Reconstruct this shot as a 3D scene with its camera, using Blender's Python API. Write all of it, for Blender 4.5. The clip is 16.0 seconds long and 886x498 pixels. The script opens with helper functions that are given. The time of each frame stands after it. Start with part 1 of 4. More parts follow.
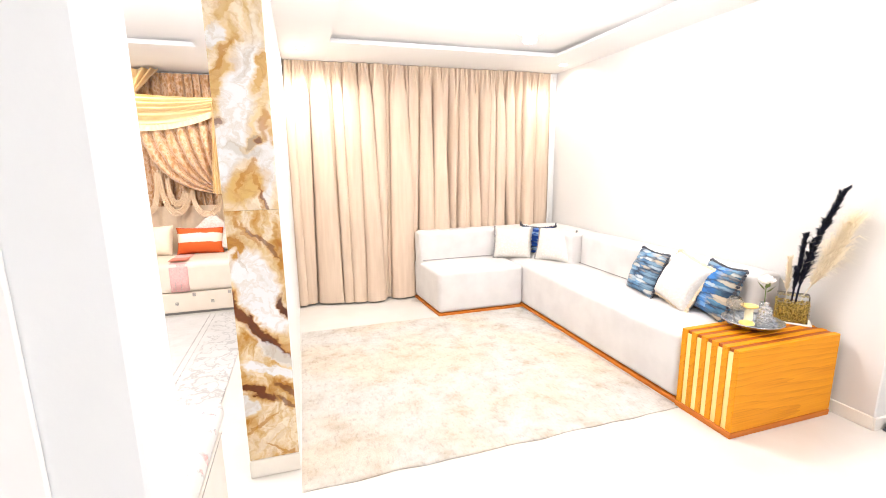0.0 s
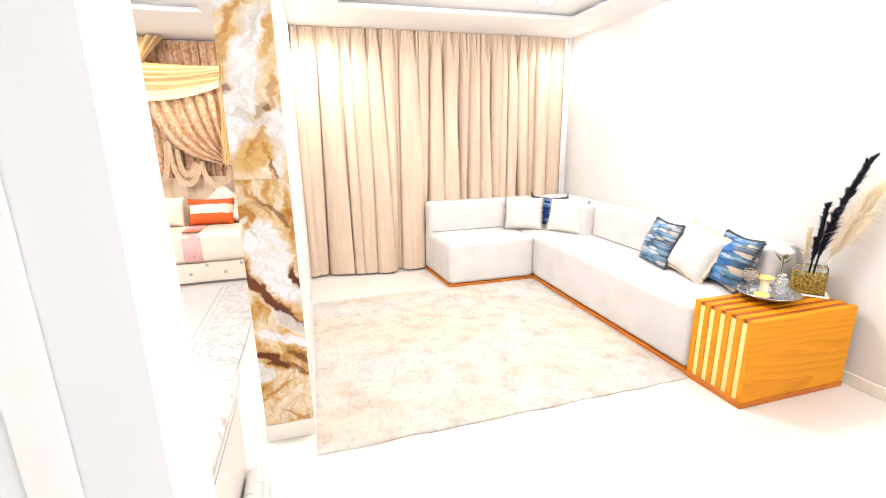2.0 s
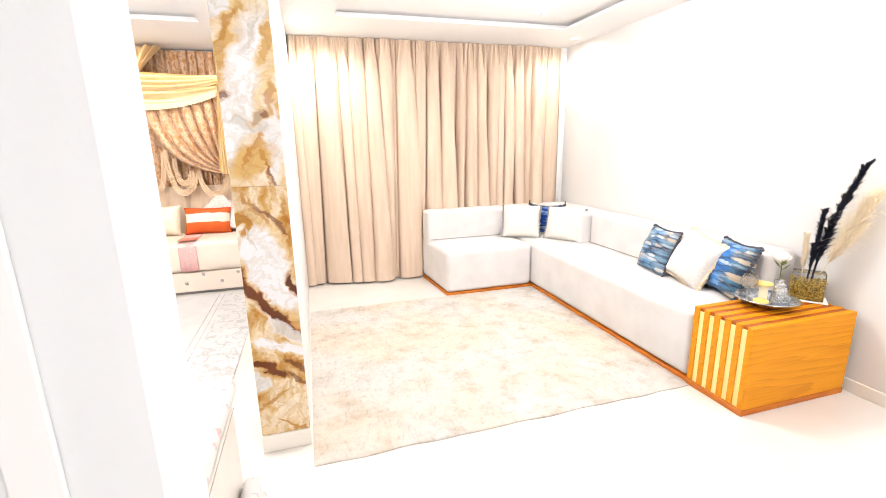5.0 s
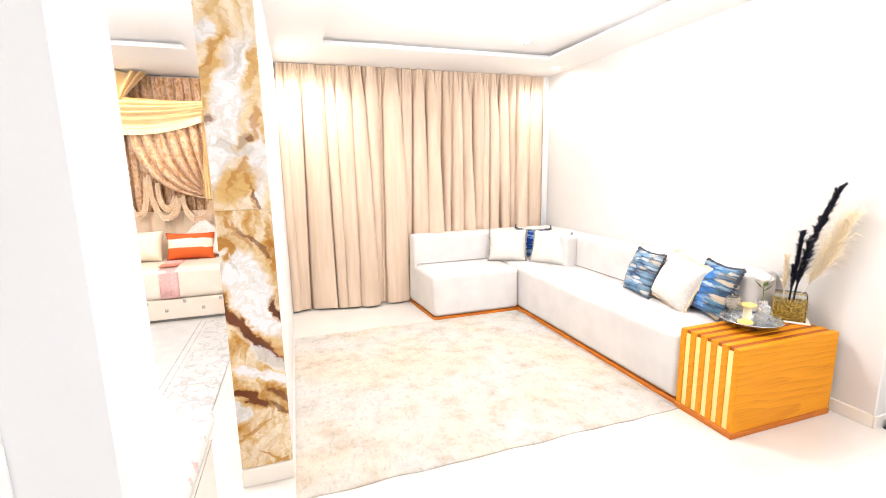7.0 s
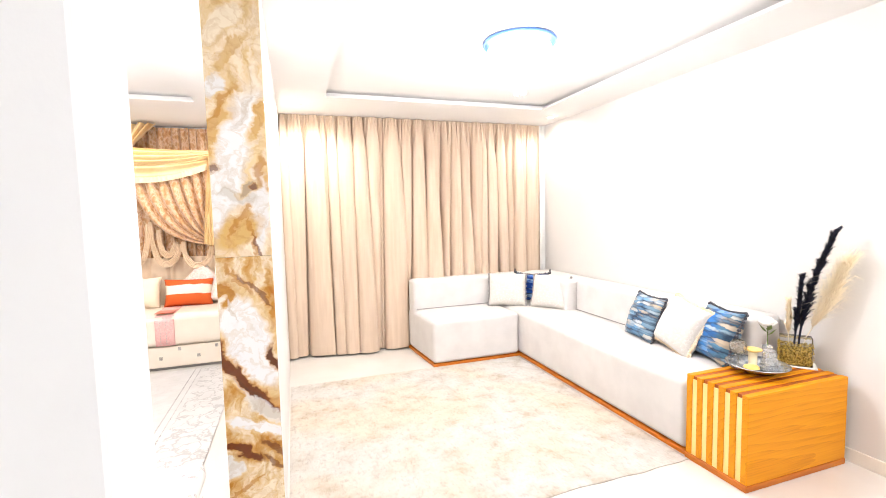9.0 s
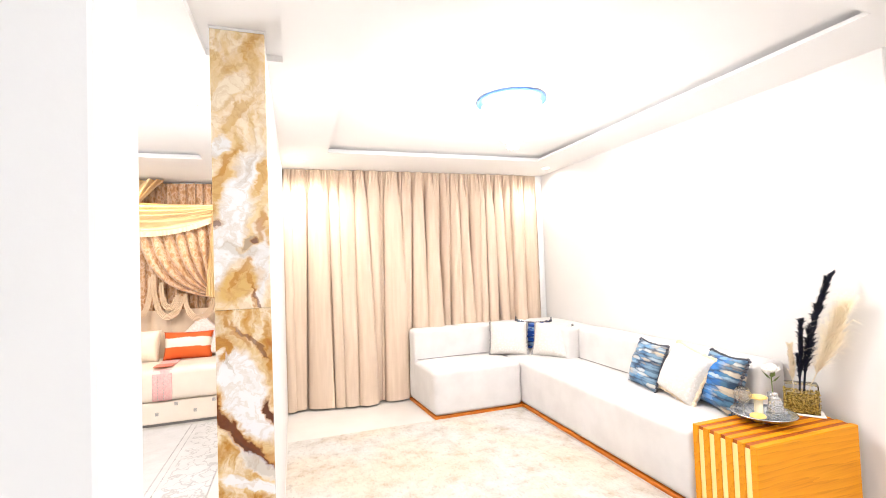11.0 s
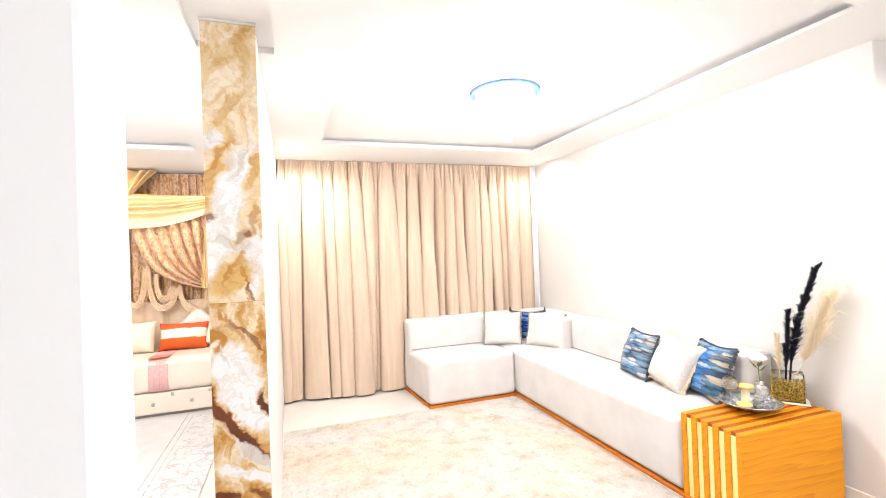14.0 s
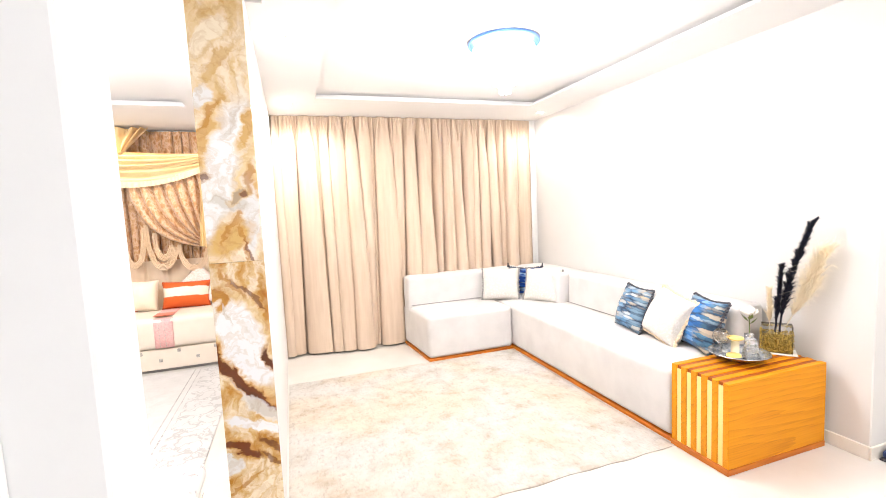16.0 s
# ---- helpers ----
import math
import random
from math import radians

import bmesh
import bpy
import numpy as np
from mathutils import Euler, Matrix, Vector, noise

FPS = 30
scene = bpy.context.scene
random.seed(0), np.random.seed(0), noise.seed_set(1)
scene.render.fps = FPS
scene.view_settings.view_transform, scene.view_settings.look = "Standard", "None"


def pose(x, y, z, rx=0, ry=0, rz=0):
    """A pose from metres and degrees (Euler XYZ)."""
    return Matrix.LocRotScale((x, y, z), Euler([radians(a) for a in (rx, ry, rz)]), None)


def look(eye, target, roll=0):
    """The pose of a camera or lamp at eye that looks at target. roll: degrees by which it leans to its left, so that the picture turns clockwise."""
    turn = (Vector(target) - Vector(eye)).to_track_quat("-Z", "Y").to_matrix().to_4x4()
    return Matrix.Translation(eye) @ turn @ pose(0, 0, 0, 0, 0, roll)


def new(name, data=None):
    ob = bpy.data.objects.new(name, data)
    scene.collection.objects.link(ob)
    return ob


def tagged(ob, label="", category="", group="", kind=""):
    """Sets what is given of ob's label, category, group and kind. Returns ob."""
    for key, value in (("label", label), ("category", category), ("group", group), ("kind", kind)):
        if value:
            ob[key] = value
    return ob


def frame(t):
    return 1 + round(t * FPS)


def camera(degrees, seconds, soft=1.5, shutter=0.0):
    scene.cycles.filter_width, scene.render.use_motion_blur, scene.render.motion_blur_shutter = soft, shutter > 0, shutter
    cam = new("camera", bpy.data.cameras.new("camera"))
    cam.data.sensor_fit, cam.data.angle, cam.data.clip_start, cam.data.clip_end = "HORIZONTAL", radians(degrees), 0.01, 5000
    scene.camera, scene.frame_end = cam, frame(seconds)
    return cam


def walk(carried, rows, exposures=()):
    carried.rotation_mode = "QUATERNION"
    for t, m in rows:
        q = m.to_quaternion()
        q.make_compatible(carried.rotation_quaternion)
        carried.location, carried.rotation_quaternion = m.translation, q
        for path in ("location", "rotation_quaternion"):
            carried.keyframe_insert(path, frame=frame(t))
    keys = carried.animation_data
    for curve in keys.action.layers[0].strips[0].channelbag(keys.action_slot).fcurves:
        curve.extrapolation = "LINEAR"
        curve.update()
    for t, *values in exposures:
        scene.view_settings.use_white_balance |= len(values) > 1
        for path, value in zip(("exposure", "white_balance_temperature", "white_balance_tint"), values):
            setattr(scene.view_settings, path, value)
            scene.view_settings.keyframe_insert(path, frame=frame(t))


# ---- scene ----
cam = camera(90.0, 16.0, soft=0.8)
PATH = [
    (0, (1.9533, 3.6591, 1.4767), (2.5402, 5.5334, 1.0989), -0.75),
    (0.5, (1.9495, 3.6660, 1.4808), (2.5218, 5.5324, 1.0459), -0.48),
    (1, (1.9516, 3.6727, 1.4751), (2.5068, 5.5352, 1.0030), -0.62),
    (1.5, (1.9535, 3.6761, 1.4664), (2.4935, 5.5388, 0.9778), -0.85),
    (2, (1.9481, 3.6767, 1.4611), (2.4850, 5.5378, 0.9629), -0.97),
    (2.5, (1.9480, 3.6776, 1.4633), (2.4771, 5.5394, 0.9593), -0.94),
    (3, (1.9445, 3.6769, 1.4591), (2.4762, 5.5388, 0.9587), -1.12),
    (3.5, (1.9437, 3.6787, 1.4537), (2.4745, 5.5438, 0.9640), -1.02),
    (4, (1.9417, 3.6795, 1.4513), (2.4731, 5.5470, 0.9718), -1.04),
    (6.5, (1.9516, 3.6958, 1.4412), (2.5595, 5.5611, 1.0522), -1.06),
    (7, (1.9481, 3.6957, 1.4394), (2.5661, 5.5653, 1.0891), -1.08),
    (7.5, (1.9488, 3.6937, 1.4435), (2.5685, 5.5692, 1.1299), -1.33),
    (8, (1.9404, 3.6949, 1.4425), (2.5631, 5.5774, 1.1807), -1.30),
    (8.5, (1.9380, 3.6937, 1.4445), (2.5731, 5.5786, 1.2351), -1.14),
    (9, (1.9404, 3.6972, 1.4449), (2.5760, 5.5874, 1.2924), -1.37),
    (9.5, (1.9333, 3.7036, 1.4451), (2.5736, 5.5961, 1.3536), -1.76),
    (12, (1.9682, 3.6191, 1.4644), (2.5954, 5.5154, 1.5676), -2.11),
    (12.5, (1.9584, 3.6188, 1.4686), (2.5958, 5.5121, 1.5636), -2.21),
    (13, (1.9610, 3.6156, 1.4707), (2.6015, 5.5086, 1.5486), -2.14),
    (13.5, (1.9636, 3.6193, 1.4704), (2.6079, 5.5121, 1.5200), -2.02),
    (14, (1.9671, 3.6274, 1.4694), (2.6145, 5.5197, 1.4854), -2.23),
    (14.5, (1.9686, 3.6302, 1.4705), (2.6172, 5.5220, 1.4544), -2.21),
    (15, (1.9692, 3.6260, 1.4672), (2.6192, 5.5168, 1.4203), -2.21),
    (15.5, (1.9750, 3.6164, 1.4730), (2.6222, 5.5060, 1.3714), -2.68),
    (16, (1.9720, 3.6208, 1.4803), (2.6134, 5.5063, 1.2979), -2.72),
]
walk(cam, [(t, look(eye, target, roll)) for t, eye, target, roll in PATH])

# ---- light ----
world = bpy.data.worlds.new("world")
scene.world = world
world.use_nodes = True
world.node_tree.nodes["Background"].inputs[0].default_value = (1.0, 0.97, 0.93, 1)
world.node_tree.nodes["Background"].inputs[1].default_value = 0.27


def lamp(kind, name, at, energy, color, size=0.1, target=None, angle=120, blend=0.6):
    d = bpy.data.lights.new(name, kind)
    d.energy, d.color = energy, color
    if kind == "SPOT":
        d.spot_size, d.spot_blend, d.shadow_soft_size = radians(angle), blend, size
    if kind == "POINT":
        d.shadow_soft_size = size
    if kind == "AREA":
        d.size = size
    ob = new(name, d)
    ob.matrix_world = look(at, target) if target else pose(*at)
    return ob


WARM = (1.0, 0.95, 0.885)
COOL = (1.0, 0.968, 0.955)
LAMP_XY = (3.38, 6.33)
LOW, HIGH = 2.49, 2.54
# The fourth to ninth spots are unseen, added to even out the brightness.
DOWNLIGHTS = [(2.02, 7.98), (4.68, 8.02), (2.06, 6.38), (2.08, 4.7), (3.3, 2.6), (1.2, 2.6), (4.64, 4.35), (1.38, 8.75), (0.3, 8.75), (1.36, 6.7)]
POWER = [74, 42, 34, 26, 44, 56, 116, 36, 36, 32]
for (x, y), power in zip(DOWNLIGHTS, POWER):
    lamp("SPOT", "downlight_beam", (x, y, LOW - 0.012), power, WARM if y > 7.5 else COOL, 0.06, (x, y, 0), 168, 0.6)
lamp("POINT", "chandelier_bulb", (LAMP_XY[0], LAMP_XY[1], 2.26), 106, COOL, 0.2)
# Unseen fill: two point lamps added to brighten the salon and the near side.
lamp("POINT", "salon_fill", (0.25, 6.4, 2.26), 146, COOL, 0.2)
lamp("POINT", "hall_fill", (3.4, 2.2, 2.26), 126, COOL, 0.3)


# ---- materials ----
def mat(name, c1, c2=None, rough=0.6, metal=0.0, scale=8.0, detail=6.0, bump=0.0, bscale=200.0, stretch=(1, 1, 1), lo=0.35, hi=0.65, spec=0.5, sheen=0.0, trans=0.0, rvar=0.0, emit=None):
    m = bpy.data.materials.new(name)
    m.use_nodes = True
    nt = m.node_tree
    N, L = nt.nodes, nt.links
    b = N["Principled BSDF"]
    b.inputs["Roughness"].default_value, b.inputs["Metallic"].default_value = rough, metal
    b.inputs["Specular IOR Level"].default_value = spec
    b.inputs["Sheen Weight"].default_value = sheen
    b.inputs["Transmission Weight"].default_value = trans
    b.inputs["Base Color"].default_value = (*c1, 1)
    tc = N.new("ShaderNodeTexCoord")
    mp = N.new("ShaderNodeMapping")
    mp.inputs["Scale"].default_value = stretch
    L.new(tc.outputs["Object"], mp.inputs["Vector"])
    if c2:
        n = N.new("ShaderNodeTexNoise")
        n.inputs["Scale"].default_value, n.inputs["Detail"].default_value = scale, detail
        L.new(mp.outputs[0], n.inputs["Vector"])
        r = N.new("ShaderNodeValToRGB")
        r.color_ramp.elements[0].position, r.color_ramp.elements[1].position = lo, hi
        r.color_ramp.elements[0].color, r.color_ramp.elements[1].color = (*c1, 1), (*c2, 1)
        L.new(n.outputs[0], r.inputs[0])
        L.new(r.outputs[0], b.inputs["Base Color"])
        if rvar:
            mr = N.new("ShaderNodeMapRange")
            mr.inputs["To Min"].default_value, mr.inputs["To Max"].default_value = rough - rvar, rough + rvar
            L.new(n.outputs[0], mr.inputs[0])
            L.new(mr.outputs[0], b.inputs["Roughness"])
    if bump:
        n2 = N.new("ShaderNodeTexNoise")
        n2.inputs["Scale"].default_value, n2.inputs["Detail"].default_value = bscale, 4
        L.new(mp.outputs[0], n2.inputs["Vector"])
        bp = N.new("ShaderNodeBump")
        bp.inputs["Strength"].default_value, bp.inputs["Distance"].default_value = bump, 0.004
        L.new(n2.outputs[0], bp.inputs["Height"])
        L.new(bp.outputs[0], b.inputs["Normal"])
    if emit:
        b.inputs["Emission Color"].default_value, b.inputs["Emission Strength"].default_value = (*emit[0], 1), emit[1]
    return m


def ramp_mat(name, stops, vector, rough=0.5, bump=0.0, spec=0.5, scale=1.0, warp=0.0, wscale=3.0, detail=6.0, sheen=0.0, fine=None, nrough=0.5):
    """A colour ramp over (vector . place) * scale, warped by noise; vector None: over noise alone, stretched by `fine`."""
    m = bpy.data.materials.new(name)
    m.use_nodes = True
    nt = m.node_tree
    N, L = nt.nodes, nt.links
    b = N["Principled BSDF"]
    b.inputs["Roughness"].default_value, b.inputs["Specular IOR Level"].default_value, b.inputs["Sheen Weight"].default_value = rough, spec, sheen
    tc = N.new("ShaderNodeTexCoord")
    mp = N.new("ShaderNodeMapping")
    mp.inputs["Scale"].default_value = fine or (1, 1, 1)
    L.new(tc.outputs["Object"], mp.inputs["Vector"])
    n = N.new("ShaderNodeTexNoise")
    n.inputs["Scale"].default_value, n.inputs["Detail"].default_value, n.inputs["Roughness"].default_value = wscale, detail, nrough
    L.new(mp.outputs[0], n.inputs["Vector"])
    r = N.new("ShaderNodeValToRGB")
    e = r.color_ramp.elements
    while len(e) < len(stops):
        e.new(0.5)
    for k, (p, c) in enumerate(stops):
        e[k].position, e[k].color = p, (*c, 1)
    if vector:
        d = N.new("ShaderNodeVectorMath")
        d.operation = "DOT_PRODUCT"
        d.inputs[1].default_value = vector
        L.new(tc.outputs["Object"], d.inputs[0])
        s = N.new("ShaderNodeMath")
        s.operation = "SUBTRACT"
        s.inputs[1].default_value = 0.5
        L.new(n.outputs[0], s.inputs[0])
        a = N.new("ShaderNodeMath")
        a.operation = "MULTIPLY_ADD"
        a.inputs[1].default_value = warp
        L.new(s.outputs[0], a.inputs[0])
        L.new(d.outputs["Value"], a.inputs[2])
        k = N.new("ShaderNodeMath")
        k.operation = "MULTIPLY"
        k.inputs[1].default_value = scale
        L.new(a.outputs[0], k.inputs[0])
        L.new(k.outputs[0], r.inputs[0])
    else:
        L.new(n.outputs[0], r.inputs[0])
    L.new(r.outputs[0], b.inputs["Base Color"])
    if bump:
        n2 = N.new("ShaderNodeTexNoise")
        n2.inputs["Scale"].default_value = 220
        L.new(mp.outputs[0], n2.inputs["Vector"])
        bp = N.new("ShaderNodeBump")
        bp.inputs["Strength"].default_value, bp.inputs["Distance"].default_value = bump, 0.004
        L.new(n2.outputs[0], bp.inputs["Height"])
        L.new(bp.outputs[0], b.inputs["Normal"])
    return m


PAINT = mat("wall_paint", (0.745, 0.728, 0.71), (0.715, 0.698, 0.68), 0.75, scale=1.6, bump=0.08, bscale=90, spec=0.25)
PLASTER = mat("ceiling_plaster", (0.80, 0.79, 0.785), (0.77, 0.76, 0.755), 0.8, scale=1.2, bump=0.05, bscale=60, spec=0.2)
NEARPAINT = mat("pillar_paint", (0.75, 0.768, 0.785), (0.72, 0.738, 0.755), 0.55, scale=2.0, bump=0.06, bscale=80)
SLIPPER = mat("navy_cloth", (0.01, 0.02, 0.07), (0.02, 0.04, 0.12), 0.6, scale=30)
CASING_LIT = mat("casing_lit_paint", (0.84, 0.84, 0.84), (0.82, 0.82, 0.82), 0.3, scale=2)
FLOOR = mat("polished_floor", (0.74, 0.71, 0.67), (0.69, 0.655, 0.61), 0.22, scale=2.5, detail=8, rvar=0.06)
BASE = mat("skirting_tile", (0.85, 0.81, 0.74), (0.80, 0.75, 0.68), 0.3, scale=5)
LINEN = mat("cream_upholstery", (0.70, 0.675, 0.66), (0.64, 0.615, 0.60), 0.85, scale=6, bump=0.25, bscale=420, sheen=0.2, spec=0.2)
VOILE = mat("white_voile", (0.84, 0.83, 0.82), (0.80, 0.79, 0.78), 0.7, scale=8, bump=0.15, bscale=300)
CREASE_TOE_GREY = mat("crease_toe_grey", (0.32, 0.30, 0.29), None, 0.8)
CURTAIN = mat("beige_curtain", (0.68, 0.545, 0.425), (0.605, 0.47, 0.355), 0.8, scale=3, stretch=(8, 8, 0.6), bump=0.2, bscale=300, sheen=0.15, spec=0.2)


def oak(name, dark, mid, light):
    """Ring grain cut lengthwise into arches, with fine pores along it."""
    m = bpy.data.materials.new(name)
    m.use_nodes = True
    N, L = m.node_tree.nodes, m.node_tree.links
    b = N["Principled BSDF"]
    b.inputs["Roughness"].default_value, b.inputs["Specular IOR Level"].default_value = 0.48, 0.25
    tc = N.new("ShaderNodeTexCoord")
    mp = N.new("ShaderNodeMapping")
    mp.inputs["Location"].default_value = (-0.485, -5.19, -0.13)
    mp.inputs["Scale"].default_value = (0.11, 1, 1)
    L.new(tc.outputs["Object"], mp.inputs["Vector"])
    n = N.new("ShaderNodeTexNoise")
    n.inputs["Scale"].default_value, n.inputs["Detail"].default_value = 7.0, 3
    L.new(mp.outputs[0], n.inputs["Vector"])
    a = N.new("ShaderNodeVectorMath")
    a.operation = "MULTIPLY_ADD"
    a.inputs[1].default_value = (0.13, 0.13, 0.13)
    L.new(n.outputs["Color"], a.inputs[0])
    L.new(mp.outputs[0], a.inputs[2])
    ln = N.new("ShaderNodeVectorMath")
    ln.operation = "LENGTH"
    L.new(a.outputs[0], ln.inputs[0])
    k = N.new("ShaderNodeMath")
    k.operation = "MULTIPLY"
    k.inputs[1].default_value = 27.0
    L.new(ln.outputs["Value"], k.inputs[0])
    fr = N.new("ShaderNodeMath")
    fr.operation = "FRACT"
    L.new(k.outputs[0], fr.inputs[0])
    p = N.new("ShaderNodeTexNoise")
    p.inputs["Scale"].default_value, p.inputs["Detail"].default_value = 40.0, 6
    mp2 = N.new("ShaderNodeMapping")
    mp2.inputs["Scale"].default_value = (0.12, 3, 3)
    L.new(tc.outputs["Object"], mp2.inputs["Vector"])
    L.new(mp2.outputs[0], p.inputs["Vector"])
    ad = N.new("ShaderNodeMath")
    ad.operation = "MULTIPLY_ADD"
    ad.inputs[1].default_value = 0.9
    L.new(p.outputs[0], ad.inputs[0])
    sc = N.new("ShaderNodeMath")
    sc.operation = "MULTIPLY"
    sc.inputs[1].default_value = 0.37
    L.new(fr.outputs[0], sc.inputs[0])
    L.new(sc.outputs[0], ad.inputs[2])
    r = N.new("ShaderNodeValToRGB")
    e = r.color_ramp.elements
    e[0].position, e[0].color = 0.32, (*light, 1)
    e[1].position, e[1].color = 1.02, (*dark, 1)
    q = e.new(0.72)
    q.color = (*mid, 1)
    L.new(ad.outputs[0], r.inputs[0])
    L.new(r.outputs[0], b.inputs["Base Color"])
    bp = N.new("ShaderNodeBump")
    bp.inputs["Strength"].default_value, bp.inputs["Distance"].default_value = 0.12, 0.002
    L.new(p.outputs[0], bp.inputs["Height"])
    L.new(bp.outputs[0], b.inputs["Normal"])
    return m


OAK = oak("orange_oak", (0.54, 0.18, 0.002), (0.69, 0.262, 0.005), (0.77, 0.315, 0.009))
OAK_DARK = mat("oak_plinth", (0.46, 0.11, 0.003), (0.58, 0.165, 0.004), 0.45, scale=9, stretch=(1, 1, 6))
OAK_RED = mat("red_oak", (0.30, 0.055, 0.002), (0.40, 0.085, 0.003), 0.5, scale=9, stretch=(1, 6, 6))
PALE = mat("pale_inlay", (0.90, 0.70, 0.26), (0.94, 0.78, 0.36), 0.5, scale=9, stretch=(1, 1, 0.3))
NAVY = mat("navy_plume", (0.003, 0.004, 0.012), (0.008, 0.011, 0.035), 0.8, scale=40)
PAMPAS = mat("cream_pampas", (0.95, 0.87, 0.72), (0.97, 0.91, 0.78), 0.9, scale=30, sheen=0.3, spec=0.1)
thin = PAMPAS.node_tree.nodes.new("ShaderNodeBsdfTranslucent")
thin.inputs[0].default_value = (0.97, 0.90, 0.76, 1)
both = PAMPAS.node_tree.nodes.new("ShaderNodeMixShader")
both.inputs[0].default_value = 0.62
PAMPAS.node_tree.links.new(PAMPAS.node_tree.nodes["Principled BSDF"].outputs[0], both.inputs[1])
PAMPAS.node_tree.links.new(thin.outputs[0], both.inputs[2])
PAMPAS.node_tree.links.new(both.outputs[0], PAMPAS.node_tree.nodes["Material Output"].inputs[0])
WHITE_C = mat("white_weave", (0.78, 0.765, 0.745), (0.66, 0.63, 0.585), 0.85, scale=60, bump=1.0, bscale=60, sheen=0.2, spec=0.2, lo=0.25, hi=0.5)
FRINGE = mat("beige_fringe", (0.66, 0.50, 0.32), (0.80, 0.68, 0.52), 0.9, scale=60)
GREYPOM = mat("grey_bobble", (0.24, 0.23, 0.23), (0.42, 0.40, 0.39), 0.9, scale=90)
DARKPOM = mat("dark_pompom", (0.02, 0.022, 0.035), (0.12, 0.12, 0.14), 0.9, scale=120)


def ikat(name, edge, middle, rows=26.0, seed=0.0):
    """Woven bands of feathered dashes: muted towards the sides of the cloth, brighter along its middle."""
    m = bpy.data.materials.new(name)
    m.use_nodes = True
    N, L = m.node_tree.nodes, m.node_tree.links
    b = N["Principled BSDF"]
    b.inputs["Roughness"].default_value, b.inputs["Specular IOR Level"].default_value, b.inputs["Sheen Weight"].default_value = 0.85, 0.2, 0.1
    tc = N.new("ShaderNodeTexCoord")
    sep = N.new("ShaderNodeSeparateXYZ")
    L.new(tc.outputs["Object"], sep.inputs[0])

    def noise_at(stretch, detail):
        mp = N.new("ShaderNodeMapping")
        mp.inputs["Scale"].default_value, mp.inputs["Location"].default_value = stretch, (seed, seed, seed)
        L.new(tc.outputs["Object"], mp.inputs["Vector"])
        n = N.new("ShaderNodeTexNoise")
        n.inputs["Scale"].default_value, n.inputs["Detail"].default_value = 1.0, detail
        L.new(mp.outputs[0], n.inputs["Vector"])
        return n.outputs[0]

    def calc(operation, first, second, third=None):
        k = N.new("ShaderNodeMath")
        k.operation = operation
        for socket, value in zip(k.inputs, (first, second, third)):
            if value is None:
                continue
            if isinstance(value, (int, float)):
                socket.default_value = value
            else:
                L.new(value, socket)
        return k.outputs[0]

    mp = N.new("ShaderNodeMapping")
    mp.inputs["Scale"].default_value, mp.inputs["Location"].default_value = (9.5, 0.02, rows), (seed, 0, seed)
    L.new(tc.outputs["Object"], mp.inputs["Vector"])
    wob = N.new("ShaderNodeVectorMath")
    wob.operation = "MULTIPLY_ADD"
    wob.inputs[1].default_value = (0.5, 0.0, 0.8)
    fine = N.new("ShaderNodeTexNoise")
    fine.inputs["Scale"].default_value, fine.inputs["Detail"].default_value = 38.0, 3
    L.new(tc.outputs["Object"], fine.inputs["Vector"])
    L.new(fine.outputs["Color"], wob.inputs[0])
    L.new(mp.outputs[0], wob.inputs[2])
    cell = N.new("ShaderNodeTexVoronoi")
    cell.voronoi_dimensions, cell.feature = "3D", "F1"
    cell.inputs["Scale"].default_value, cell.inputs["Randomness"].default_value = 1.0, 0.8
    L.new(wob.outputs[0], cell.inputs["Vector"])
    tone = N.new("ShaderNodeSeparateColor")
    L.new(cell.outputs["Color"], tone.inputs[0])
    rim = N.new("ShaderNodeMapRange")
    rim.inputs["From Min"].default_value, rim.inputs["From Max"].default_value = 0.46, 0.86
    L.new(cell.outputs["Distance"], rim.inputs[0])
    band = calc("MULTIPLY_ADD", tone.outputs[0], 0.70, 0.16)
    side = calc("MULTIPLY_ADD", noise_at((9, 1, 22), 2.0), 0.16, calc("ABSOLUTE", sep.outputs["X"], None))
    blend = N.new("ShaderNodeMapRange")
    blend.inputs["From Min"].default_value, blend.inputs["From Max"].default_value = 0.10, 0.19
    L.new(side, blend.inputs[0])
    made = []
    for stops in (middle, edge):
        r = N.new("ShaderNodeValToRGB")
        e = r.color_ramp.elements
        while len(e) < len(stops):
            e.new(0.5)
        for k, (p, c) in enumerate(stops):
            e[k].position, e[k].color = p, (*c, 1)
        L.new(band, r.inputs[0])
        made.append(r.outputs[0])
    mx = N.new("ShaderNodeMix")
    mx.data_type = "RGBA"
    L.new(blend.outputs[0], mx.inputs["Factor"])
    L.new(made[0], mx.inputs["A"])
    L.new(made[1], mx.inputs["B"])
    dark = N.new("ShaderNodeMix")
    dark.data_type = "RGBA"
    L.new(rim.outputs[0], dark.inputs["Factor"])
    L.new(mx.outputs["Result"], dark.inputs["A"])
    dark.inputs["B"].default_value = (*edge[0][1], 1)
    L.new(dark.outputs["Result"], b.inputs["Base Color"])
    n = N.new("ShaderNodeTexNoise")
    n.inputs["Scale"].default_value = 260
    bp = N.new("ShaderNodeBump")
    bp.inputs["Strength"].default_value, bp.inputs["Distance"].default_value = 0.35, 0.004
    L.new(tc.outputs["Object"], n.inputs["Vector"])
    L.new(n.outputs[0], bp.inputs["Height"])
    L.new(bp.outputs[0], b.inputs["Normal"])
    return m


